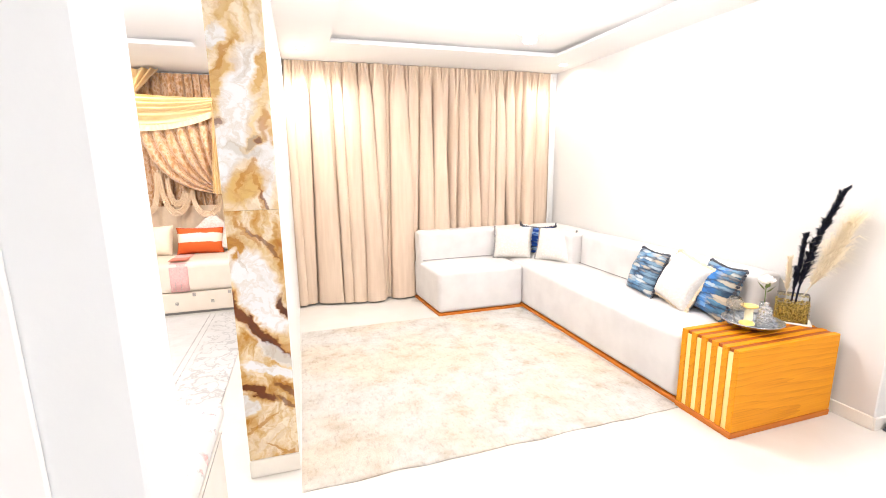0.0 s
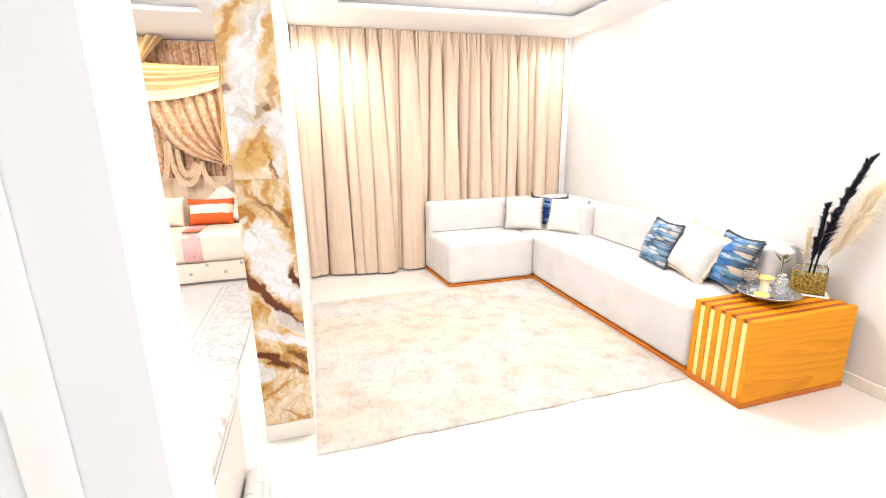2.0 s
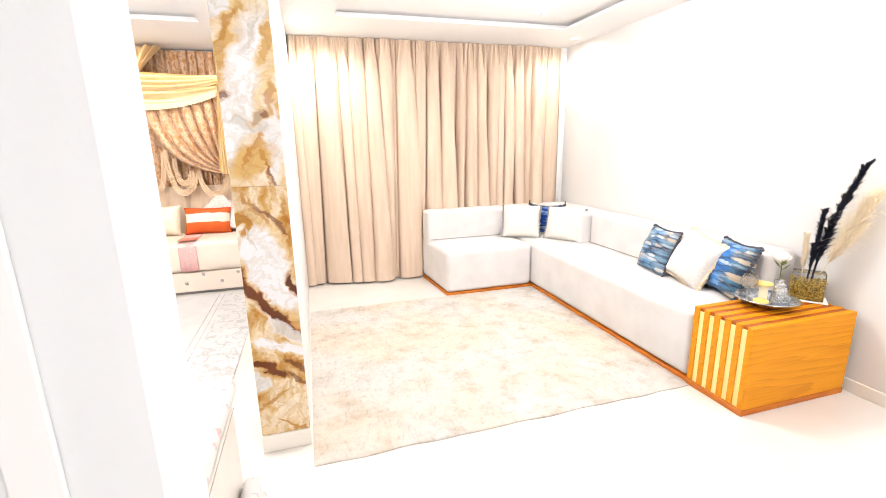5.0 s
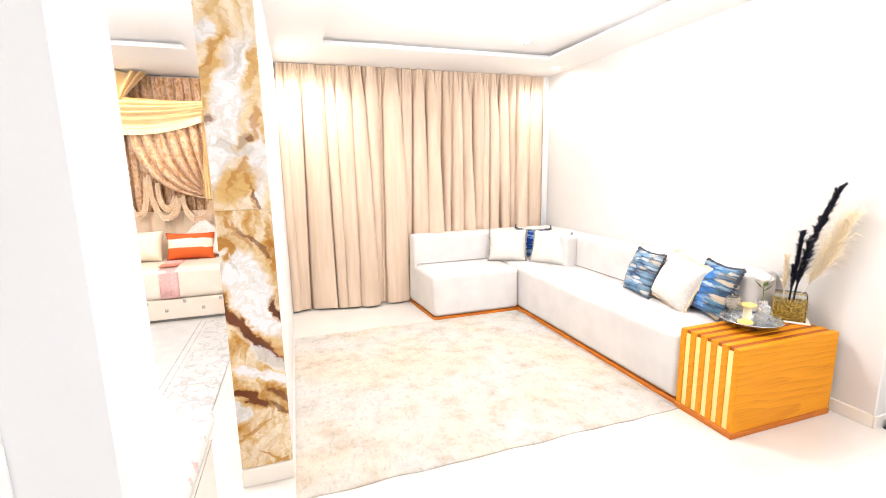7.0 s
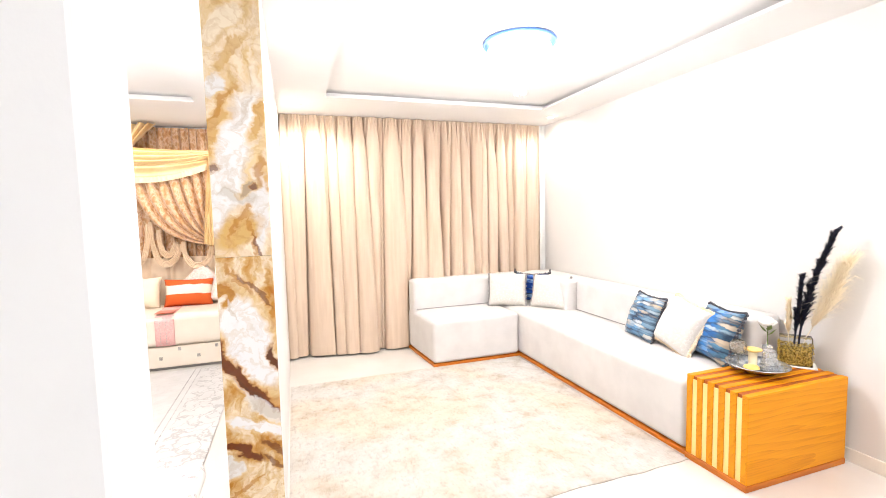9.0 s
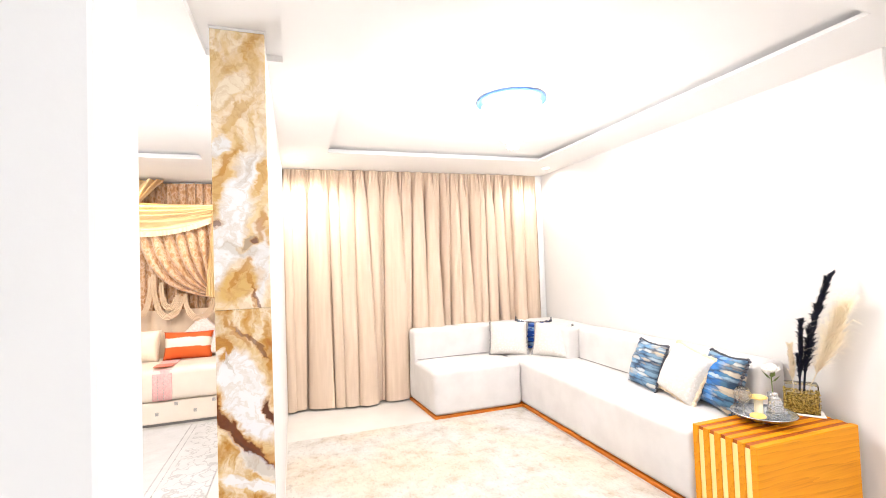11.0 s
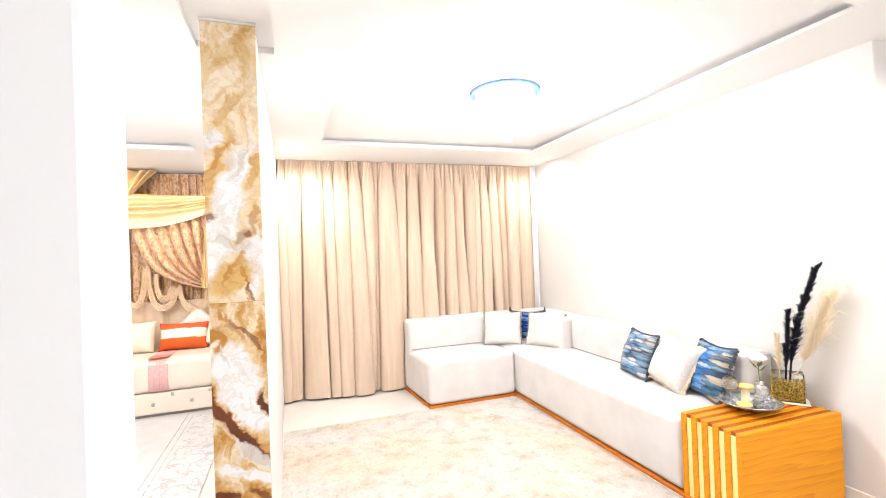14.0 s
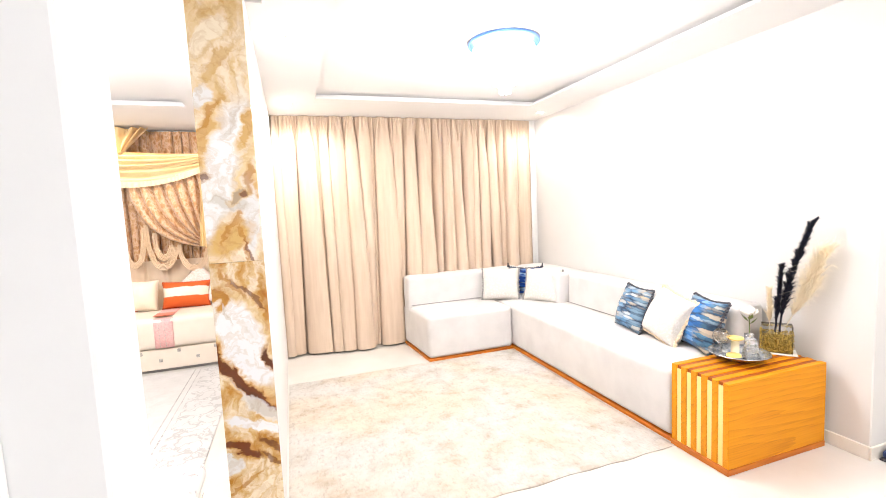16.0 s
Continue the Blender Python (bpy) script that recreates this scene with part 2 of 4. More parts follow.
INK, SLATE, ICE, SAND = (0.025, 0.045, 0.085), (0.17, 0.27, 0.37), (0.52, 0.57, 0.60), (0.50, 0.41, 0.30)
IKAT = ikat("slate_ikat", [(0.0, INK), (0.16, SLATE), (0.36, (0.16, 0.27, 0.38)), (0.56, ICE), (0.70, SAND), (0.84, SLATE), (0.95, INK)], [(0.0, (0.02, 0.05, 0.12)), (0.2, (0.07, 0.19, 0.36)), (0.45, (0.15, 0.32, 0.52)), (0.62, ICE), (0.8, (0.10, 0.22, 0.38)), (0.95, INK)], 48.0, 1.7)
IKAT_BRIGHT = ikat("bright_blue_ikat", [(0.0, INK), (0.18, (0.05, 0.12, 0.19)), (0.40, (0.10, 0.24, 0.38)), (0.58, (0.45, 0.50, 0.50)), (0.70, SAND), (0.86, (0.06, 0.12, 0.18)), (0.97, INK)], [(0.0, (0.01, 0.04, 0.14)), (0.2, (0.02, 0.13, 0.42)), (0.5, (0.05, 0.24, 0.60)), (0.66, (0.36, 0.50, 0.64)), (0.8, (0.03, 0.17, 0.45)), (0.97, (0.008, 0.02, 0.08))], 46.0, 0.0)
IKAT_DEEP = ikat("deep_blue_ikat", [(0.0, (0.004, 0.006, 0.02)), (0.4, (0.01, 0.03, 0.14)), (0.62, (0.20, 0.26, 0.34)), (0.8, (0.01, 0.02, 0.06))], [(0.0, (0.004, 0.006, 0.03)), (0.35, (0.01, 0.06, 0.34)), (0.6, (0.02, 0.11, 0.46)), (0.78, (0.24, 0.40, 0.62)), (0.95, (0.005, 0.01, 0.06))], 44.0, 4.1)


def worn_rug(name):
    """Faded pile: cream and grey-beige drifting into each other, worn mottling over it, fine specks of old pattern."""
    m = mat(name, (0.58, 0.505, 0.42), (0.545, 0.52, 0.49), 0.95, scale=1.7, detail=4, lo=0.40, hi=0.60, bump=0.5, bscale=220, spec=0.1)
    N, L = m.node_tree.nodes, m.node_tree.links
    b = N["Principled BSDF"]
    out = b.inputs["Base Color"].links[0].from_socket
    tc = N.new("ShaderNodeTexCoord")
    for sc, det, rg, stretch, stops in ((5.0, 12, 0.66, (1.2, 1.1, 1), ((0.32, (0.80, 0.74, 0.66)), (0.46, (0.97, 0.96, 0.94)), (0.58, (1.10, 1.10, 1.10)), (0.70, (0.84, 0.84, 0.84)))),
                                        (26.0, 8, 0.7, (1.6, 0.7, 1), ((0.34, (0.80, 0.79, 0.78)), (0.48, (1, 1, 1)), (0.56, (1, 1, 1)), (0.68, (0.88, 0.86, 0.83))))):
        mp = N.new("ShaderNodeMapping")
        mp.inputs["Scale"].default_value = stretch
        L.new(tc.outputs["Object"], mp.inputs["Vector"])
        n = N.new("ShaderNodeTexNoise")
        n.inputs["Scale"].default_value, n.inputs["Detail"].default_value, n.inputs["Roughness"].default_value = sc, det, rg
        L.new(mp.outputs[0], n.inputs["Vector"])
        r = N.new("ShaderNodeValToRGB")
        e = r.color_ramp.elements
        e.new(0.45)
        e.new(0.55)
        for q, (p, c) in enumerate(stops):
            e[q].position, e[q].color = p, (*c, 1)
        L.new(n.outputs[0], r.inputs[0])
        mx = N.new("ShaderNodeMix")
        mx.data_type, mx.blend_type = "RGBA", "MULTIPLY"
        mx.inputs["Factor"].default_value = 1.0
        L.new(out, mx.inputs["A"])
        L.new(r.outputs[0], mx.inputs["B"])
        out = mx.outputs["Result"]
    L.new(out, b.inputs["Base Color"])
    return m


RUG = worn_rug("faded_rug")


def lace_rug(name, border):
    """Pale pile with grey scrolling sprays in a wide border, and thin lines that part it from a faint field."""
    m = mat(name, (0.63, 0.61, 0.595), (0.585, 0.565, 0.55), 0.95, scale=7, detail=7, bump=0.4, bscale=220, spec=0.1)
    N, L = m.node_tree.nodes, m.node_tree.links
    b = N["Principled BSDF"]
    out = b.inputs["Base Color"].links[0].from_socket
    tc = N.new("ShaderNodeTexCoord")
    n = N.new("ShaderNodeTexNoise")
    n.inputs["Scale"].default_value, n.inputs["Detail"].default_value = 9.0, 3
    L.new(tc.outputs["Object"], n.inputs["Vector"])
    warp = N.new("ShaderNodeVectorMath")
    warp.operation = "MULTIPLY_ADD"
    warp.inputs[1].default_value = (0.30, 0.30, 0)
    L.new(n.outputs["Color"], warp.inputs[0])
    L.new(tc.outputs["Object"], warp.inputs[2])
    v = N.new("ShaderNodeTexVoronoi")
    v.feature = "DISTANCE_TO_EDGE"
    v.inputs["Scale"].default_value = 8.5
    L.new(warp.outputs[0], v.inputs["Vector"])
    line = N.new("ShaderNodeValToRGB")
    e = line.color_ramp.elements
    e[0].position, e[0].color = 0.02, (1, 1, 1, 1)
    e[1].position, e[1].color = 0.07, (0, 0, 0, 1)
    L.new(v.outputs["Distance"], line.inputs[0])
    sep = N.new("ShaderNodeSeparateXYZ")
    L.new(tc.outputs["Object"], sep.inputs[0])
    span = N.new("ShaderNodeMapRange")
    span.inputs["From Min"].default_value, span.inputs["From Max"].default_value = border - 0.5, border + 0.5
    L.new(sep.outputs["X"], span.inputs[0])
    zone = N.new("ShaderNodeValToRGB")
    zone.color_ramp.interpolation = "CONSTANT"
    e = zone.color_ramp.elements
    for _ in range(5):
        e.new(0.5)
    for k, (p, g) in enumerate(((0.0, 0.10), (0.44, 0.75), (0.452, 0.05), (0.49, 0.75), (0.502, 0.05), (0.53, 0.6), (0.84, 0.1))):
        e[k].position, e[k].color = p, (g, g, g, 1)
    L.new(span.outputs[0], zone.inputs[0])
    stripe = N.new("ShaderNodeValToRGB")
    stripe.color_ramp.interpolation = "CONSTANT"
    e = stripe.color_ramp.elements
    for _ in range(3):
        e.new(0.5)
    for k, (p, g) in enumerate(((0.0, 0.0), (0.44, 0.55), (0.450, 0.0), (0.49, 0.4), (0.500, 0.0))):
        e[k].position, e[k].color = p, (g, g, g, 1)
    L.new(span.outputs[0], stripe.inputs[0])
    f = N.new("ShaderNodeMath")
    f.operation = "MULTIPLY_ADD"
    L.new(line.outputs[0], f.inputs[0])
    L.new(zone.outputs[0], f.inputs[1])
    L.new(stripe.outputs[0], f.inputs[2])
    f.use_clamp = True
    mx = N.new("ShaderNodeMix")
    mx.data_type = "RGBA"
    L.new(f.outputs[0], mx.inputs["Factor"])
    L.new(out, mx.inputs["A"])
    mx.inputs["B"].default_value = (0.36, 0.345, 0.33, 1)
    L.new(mx.outputs["Result"], b.inputs["Base Color"])
    return m


SALON_RUG = lace_rug("pale_scroll_rug", 1.03)
TAN, PALET, WHT, BRN, AMB = (0.58, 0.36, 0.13), (0.70, 0.53, 0.30), (0.78, 0.775, 0.78), (0.10, 0.025, 0.006), (0.44, 0.20, 0.03)


def onyx(name, patches, seed, clouds):
    """Folded stone: a cloudy ground with lens-shaped patches and veins, (middle x, z, half length, half width, slant, inside, rim)."""
    m = bpy.data.materials.new(name)
    m.use_nodes = True
    N, L = m.node_tree.nodes, m.node_tree.links
    b = N["Principled BSDF"]
    b.inputs["Roughness"].default_value = 0.12
    tc = N.new("ShaderNodeTexCoord")
    place = tc.outputs["Object"]
    for sc, amp, det in ((4.0, 0.13, 3), (15.0, 0.068, 6), (42.0, 0.026, 5)):
        n = N.new("ShaderNodeTexNoise")
        n.inputs["Scale"].default_value, n.inputs["Detail"].default_value, n.inputs["Distortion"].default_value = sc, det, 0.6
        off = N.new("ShaderNodeVectorMath")
        off.inputs[1].default_value = (seed, seed, seed)
        L.new(tc.outputs["Object"], off.inputs[0])
        L.new(off.outputs[0], n.inputs["Vector"])
        c = N.new("ShaderNodeVectorMath")
        c.operation = "SUBTRACT"
        c.inputs[1].default_value = (0.5, 0.5, 0.5)
        L.new(n.outputs["Color"], c.inputs[0])
        a = N.new("ShaderNodeVectorMath")
        a.operation = "MULTIPLY_ADD"
        a.inputs[1].default_value = (amp, amp, amp)
        L.new(c.outputs[0], a.inputs[0])
        L.new(place, a.inputs[2])
        place = a.outputs[0]
    g = N.new("ShaderNodeMapping")
    g.inputs["Rotation"].default_value = (0, radians(40), 0)
    g.inputs["Scale"].default_value = (9.0, 4.0, 4.0)
    g.inputs["Location"].default_value = (seed, 0, seed)
    L.new(place, g.inputs["Vector"])
    n = N.new("ShaderNodeTexNoise")
    n.inputs["Scale"].default_value, n.inputs["Detail"].default_value, n.inputs["Roughness"].default_value = 1.0, 8, 0.55
    L.new(g.outputs[0], n.inputs["Vector"])
    r = N.new("ShaderNodeValToRGB")
    e = r.color_ramp.elements
    while len(e) < len(clouds):
        e.new(0.5)
    for q, (p, c) in enumerate(clouds):
        e[q].position, e[q].color = p, (*c, 1)
    L.new(n.outputs[0], r.inputs[0])
    out = r.outputs[0]
    for cx, cz, la, lb, slant, inside, rim in patches:
        mp = N.new("ShaderNodeMapping")
        mp.vector_type = "TEXTURE"
        mp.inputs["Location"].default_value = (cx, 0, cz)
        mp.inputs["Rotation"].default_value = (0, radians(slant), 0)
        mp.inputs["Scale"].default_value = (la, 1000, lb)
        L.new(place, mp.inputs["Vector"])
        ln = N.new("ShaderNodeVectorMath")
        ln.operation = "LENGTH"
        L.new(mp.outputs[0], ln.inputs[0])
        h = N.new("ShaderNodeMath")
        h.operation = "MULTIPLY"
        h.inputs[1].default_value = 0.5
        L.new(ln.outputs["Value"], h.inputs[0])
        pr = N.new("ShaderNodeValToRGB")
        pe = pr.color_ramp.elements
        pe[0].position, pe[0].color = 0.38, (*inside, 1)
        pe[1].position, pe[1].color = 0.68, (*rim, 0)
        q = pe.new(0.50)
        q.color = (*rim, 0.7 if lb > 0.02 else 0.5)
        pe[0].color[3] = 1.0 if lb > 0.02 else 0.75
        L.new(h.outputs[0], pr.inputs[0])
        mx = N.new("ShaderNodeMix")
        mx.data_type = "RGBA"
        L.new(pr.outputs["Alpha"], mx.inputs["Factor"])
        L.new(out, mx.inputs["A"])
        L.new(pr.outputs["Color"], mx.inputs["B"])
        out = mx.outputs["Result"]
    n = N.new("ShaderNodeTexNoise")
    n.inputs["Scale"].default_value, n.inputs["Detail"].default_value, n.inputs["Distortion"].default_value = 6.5, 8, 1.8
    L.new(place, n.inputs["Vector"])
    wr = N.new("ShaderNodeValToRGB")
    we = wr.color_ramp.elements
    we[0].position, we[0].color = 0.44, (1, 1, 1, 1)
    we[1].position, we[1].color = 0.58, (1, 1, 1, 1)
    mid = we.new(0.5)
    mid.color = (0.66, 0.50, 0.32, 1)
    L.new(n.outputs[0], wr.inputs[0])
    mx = N.new("ShaderNodeMix")
    mx.data_type, mx.blend_type = "RGBA", "MULTIPLY"
    mx.inputs["Factor"].default_value = 0.38
    L.new(out, mx.inputs["A"])
    L.new(wr.outputs[0], mx.inputs["B"])
    L.new(mx.outputs["Result"], b.inputs["Base Color"])
    return m


RUST = (0.14, 0.032, 0.004)
PALE_GREY, DUN = (0.72, 0.71, 0.70), (0.40, 0.30, 0.20)
CLOUDS = [(0.30, (0.36, 0.13, 0.015)), (0.38, AMB), (0.44, TAN), (0.52, (0.78, 0.67, 0.49)), (0.60, TAN), (0.67, AMB)]
MARBLE_LO = onyx("onyx_lower", [
    (0.00, 0.695, 0.21, 0.034, 55, (0.50, 0.45, 0.39), PALET),
    (0.00, 0.925, 0.27, 0.105, 62, WHT, PALET),
    (0.035, 0.955, 0.05, 0.018, 40, PALE_GREY, WHT),
    (-0.02, 0.74, 0.30, 0.026, 55, RUST, (0.50, 0.21, 0.02)),
    (0.02, 0.67, 0.15, 0.012, 52, BRN, RUST),
    (0.02, 0.53, 0.13, 0.028, 24, WHT, PALET),
    (-0.05, 0.435, 0.09, 0.022, 36, RUST, AMB),
    (-0.09, 0.375, 0.055, 0.04, 50, PALE_GREY, PALET),
    (0.07, 0.36, 0.08, 0.013, 40, RUST, AMB),
    (0.11, 0.84, 0.016, 0.055, 0, BRN, AMB),
    (0.11, 1.05, 0.022, 0.05, 0, AMB, TAN),
    (-0.09, 1.13, 0.018, 0.07, 20, AMB, TAN),
    (0.00, 0.20, 0.11, 0.026, -40, (0.80, 0.70, 0.54), PALET),
    (-0.05, 0.27, 0.10, 0.012, -30, AMB, TAN),
    (0.05, 0.60, 0.10, 0.022, 45, (0.58, 0.53, 0.47), PALE_GREY),
    (-0.04, 1.19, 0.10, 0.010, 60, AMB, TAN),
    (0.03, 1.13, 0.12, 0.012, 48, RUST, AMB),
    (-0.075, 1.04, 0.07, 0.009, 70, (0.58, 0.53, 0.47), PALE_GREY),
    (0.075, 0.43, 0.07, 0.020, 40, RUST, AMB),
    (0.05, 0.14, 0.08, 0.010, 30, AMB, PALET)], 0.0, CLOUDS)
MARBLE_HI = onyx("onyx_upper", [
    (0.07, 0.45, 0.16, 0.03, -80, (0.72, 0.56, 0.32), PALET),
    (-0.02, 0.42, 0.29, 0.062, -73, WHT, PALE_GREY),
    (-0.08, 0.22, 0.14, 0.04, -78, WHT, PALE_GREY),
    (0.072, 0.18, 0.15, 0.034, -86, PALE_GREY, WHT),
    (-0.015, 0.10, 0.10, 0.05, -40, (0.60, 0.38, 0.12), TAN),
    (0.00, 0.16, 0.11, 0.011, -62, AMB, TAN),
    (0.035, 0.09, 0.10, 0.008, 82, AMB, TAN),
    (0.05, 0.04, 0.06, 0.007, 70, RUST, AMB),
    (-0.01, 0.25, 0.08, 0.024, 12, (0.60, 0.57, 0.53), PALE_GREY),
    (0.03, 0.275, 0.05, 0.022, -28, DUN, (0.62, 0.45, 0.24)),
    (0.055, 0.285, 0.022, 0.013, -25, RUST, AMB),
    (0.03, 0.60, 0.09, 0.016, -62, (0.60, 0.56, 0.52), PALE_GREY),
    (-0.10, 0.36, 0.022, 0.018, 0, RUST, AMB),
    (0.088, 0.36, 0.07, 0.016, -80, AMB, TAN),
    (-0.10, 0.50, 0.15, 0.032, -70, TAN, PALET),
    (0.085, 0.58, 0.10, 0.024, -70, TAN, PALET),
    (-0.06, 0.62, 0.11, 0.014, -58, AMB, TAN),
    (-0.08, 0.70, 0.07, 0.04, -60, PALE_GREY, PALET),
    (0.0, 0.84, 0.12, 0.02, -50, TAN, PALET),
    (-0.03, 0.95, 0.12, 0.05, -50, (0.80, 0.70, 0.54), PALET)], 3.3, [(0.28, AMB), (0.36, TAN), (0.45, PALET), (0.54, (0.80, 0.70, 0.54)), (0.62, PALET), (0.70, TAN)])
CHROME = mat("blue_chrome", (0.10, 0.24, 0.62), (0.14, 0.28, 0.66), 0.35, 0.6, scale=20)
STEEL = mat("brushed_steel", (0.60, 0.62, 0.65), (0.5, 0.52, 0.56), 0.25, 0.9, scale=30)
GLASS = mat("clear_glass", (1.0, 1.0, 1.0), None, 0.02, trans=0.8)
CLEAR = mat("planter_glass", (1.0, 1.0, 1.0), None, 0.02, trans=1.0)
FROST = mat("cut_glass", (0.97, 0.95, 0.91), (0.93, 0.88, 0.80), 0.05, scale=30, trans=0.93, bump=0.8, bscale=70)
SMOKE = mat("silvered_glass", (0.78, 0.83, 0.88), (0.26, 0.32, 0.40), 0.16, 0.75, scale=26, detail=3, lo=0.40, hi=0.62, bump=0.9, bscale=34)
GOLD = mat("gold_beads", (0.80, 0.60, 0.16), (0.16, 0.10, 0.01), 0.35, 0.45, scale=110, lo=0.42, hi=0.58)
AMBER = mat("amber_wax", (0.86, 0.55, 0.12), (0.90, 0.68, 0.28), 0.5, scale=20)
CANDLE = mat("ivory_candle", (0.88, 0.80, 0.58), None, 0.5)
PETAL = mat("white_petal", (0.86, 0.84, 0.80), None, 0.7)
LEAF = mat("green_leaf", (0.10, 0.16, 0.03), (0.16, 0.22, 0.06), 0.6, scale=30)
LIT = mat("lit_lens", (1, 1, 1), None, 0.5, emit=((1.0, 0.93, 0.82), 12))
CRYSTAL = mat("lit_crystal", (0.95, 0.96, 1.0), None, 0.1, emit=((0.95, 0.97, 1.0), 5))
TAUPE = ramp_mat("taupe_damask", [(0.34, (0.50, 0.235, 0.08)), (0.46, (0.64, 0.38, 0.19)), (0.54, (0.74, 0.51, 0.34)), (0.66, (0.54, 0.275, 0.11))], None, 0.42, 0.3, 0.5, wscale=22, detail=6, fine=(1, 1, 0.7), sheen=0.3)
SWAG = mat("pale_gold_satin", (0.80, 0.55, 0.25), (0.84, 0.63, 0.34), 0.38, scale=4, spec=0.5, sheen=0.3)
CREAM = mat("cream_satin", (0.88, 0.77, 0.61), (0.84, 0.71, 0.54), 0.5, scale=5, sheen=0.2)
TRIM = mat("cream_gold_trim", (0.82, 0.64, 0.40), (0.86, 0.70, 0.47), 0.6, scale=30)
LINING = mat("peach_lining", (0.84, 0.68, 0.50), (0.79, 0.61, 0.43), 0.5, scale=5, sheen=0.2)
LOOP = mat("beige_satin", (0.70, 0.50, 0.31), (0.78, 0.60, 0.42), 0.42, scale=6, sheen=0.3)
SALON_SEAT = mat("ivory_leatherette", (0.82, 0.73, 0.62), (0.78, 0.68, 0.57), 0.45, scale=5, bump=0.1)
STUD = mat("grey_stud", (0.35, 0.32, 0.30), (0.6, 0.56, 0.5), 0.35, 0.5, scale=80)
PINK = mat("pink_runner", (0.80, 0.40, 0.38), (0.84, 0.55, 0.51), 0.7, scale=60, bump=0.3)
BANDED = ramp_mat("banded_red_velvet", [(0.0, (0.62, 0.09, 0.015)), (0.40, (0.70, 0.13, 0.02)), (0.43, (0.85, 0.76, 0.62)), (0.72, (0.86, 0.78, 0.66)), (0.75, (0.70, 0.12, 0.02)), (1.0, (0.62, 0.09, 0.015))], (0, 0, 1.0), 0.6, 0.2, 0.3, scale=3.33, warp=0.03, wscale=12)
RED = mat("orange_red_velvet", (0.55, 0.07, 0.015), (0.70, 0.14, 0.03), 0.6, scale=14, sheen=0.4)
LACE = mat("lace_white", (0.86, 0.80, 0.76), (0.78, 0.62, 0.54), 0.7, scale=50, bump=0.4)
FLORAL = ramp_mat("floral_cotton", [(0.0, (0.66, 0.645, 0.63)), (0.615, (0.66, 0.645, 0.63)), (0.635, (0.36, 0.35, 0.36)), (0.655, (0.64, 0.62, 0.61)), (0.70, (0.66, 0.30, 0.29)), (0.73, (0.64, 0.61, 0.59))], None, 0.8, 0.2, 0.2, wscale=19, detail=3)
PALEBASE = mat("pale_beige_leatherette", (0.74, 0.70, 0.65), (0.69, 0.645, 0.59), 0.5, scale=5, bump=0.1)


# ---- mesh helpers ----
def part(name, bm, material, parent=None, label="", smooth=False, m=None):
    me = bpy.data.meshes.new(name)
    bm.to_mesh(me)
    bm.free()
    if smooth:
        me.shade_smooth()
    me.materials.append(material)
    ob = new(name, me)
    if parent:
        ob.parent = parent
    if m is not None:
        ob.matrix_basis = m
    if label:
        ob["label"] = label
    return ob


def thing(name, label, category, at=(0, 0, 0), group="", kind="", m=None):
    e = new(name)
    e.empty_display_size = 0.1
    e.matrix_basis = m if m is not None else pose(*at)
    return tagged(e, label, category, group, kind)


def box(x0, x1, y0, y1, z0, z1, r=0.0, seg=2, bm=None):
    own = bm is None
    b = bmesh.new()
    bmesh.ops.create_cube(b, size=1.0)
    bmesh.ops.scale(b, vec=(x1 - x0, y1 - y0, z1 - z0), verts=b.verts)
    bmesh.ops.translate(b, vec=((x0 + x1) / 2, (y0 + y1) / 2, (z0 + z1) / 2), verts=b.verts)
    if r:
        bmesh.ops.bevel(b, geom=list(b.edges), offset=r, segments=seg, profile=0.5, affect="EDGES")
    if own:
        return b
    join(bm, b)
    return bm


def join(bm, other, m=None):
    vs = {}
    for v in other.verts:
        vs[v] = bm.verts.new(m @ v.co if m is not None else v.co)
    for f in other.faces:
        try:
            bm.faces.new([vs[v] for v in f.verts])
        except ValueError:
            pass
    other.free()


def lathe(profile, seg=24, at=(0, 0, 0)):
    """A turned form from (radius, height) pairs."""
    bm = bmesh.new()
    rings = []
    for r, z in profile:
        if r < 1e-5:
            rings.append([bm.verts.new((at[0], at[1], at[2] + z))])
        else:
            rings.append([bm.verts.new((at[0] + r * math.cos(2 * math.pi * k / seg), at[1] + r * math.sin(2 * math.pi * k / seg), at[2] + z)) for k in range(seg)])
    for a, b in zip(rings, rings[1:]):
        for k in range(seg):
            q = [a[k % len(a)], a[(k + 1) % len(a)], b[(k + 1) % len(b)], b[k % len(b)]]
            q = list(dict.fromkeys(q))
            if len(q) > 2:
                bm.faces.new(q)
    bmesh.ops.recalc_face_normals(bm, faces=bm.faces)
    return bm


def soft_block(x0, x1, y0, y1, z0, z1, r, crown=0.0, n=14, wob=0.0):
    """An upholstered block: rounded edges, a slightly crowned and uneven top."""
    bm = box(x0, x1, y0, y1, z0, z1, r, 4)
    bmesh.ops.subdivide_edges(bm, edges=[e for e in bm.edges if e.calc_length() > 0.25], cuts=n, use_grid_fill=True)
    cx, cy, hx, hy = (x0 + x1) / 2, (y0 + y1) / 2, (x1 - x0) / 2, (y1 - y0) / 2
    for v in bm.verts:
        u, w = (v.co.x - cx) / hx, (v.co.y - cy) / hy
        k = max(0, (v.co.z - z0) / (z1 - z0))
        v.co.z += crown * k * max(0, 1 - u ** 4) * max(0, 1 - w ** 4)
        if wob:
            d = noise.noise_vector(v.co * 3.1) * wob * k
            v.co += d
    return bm


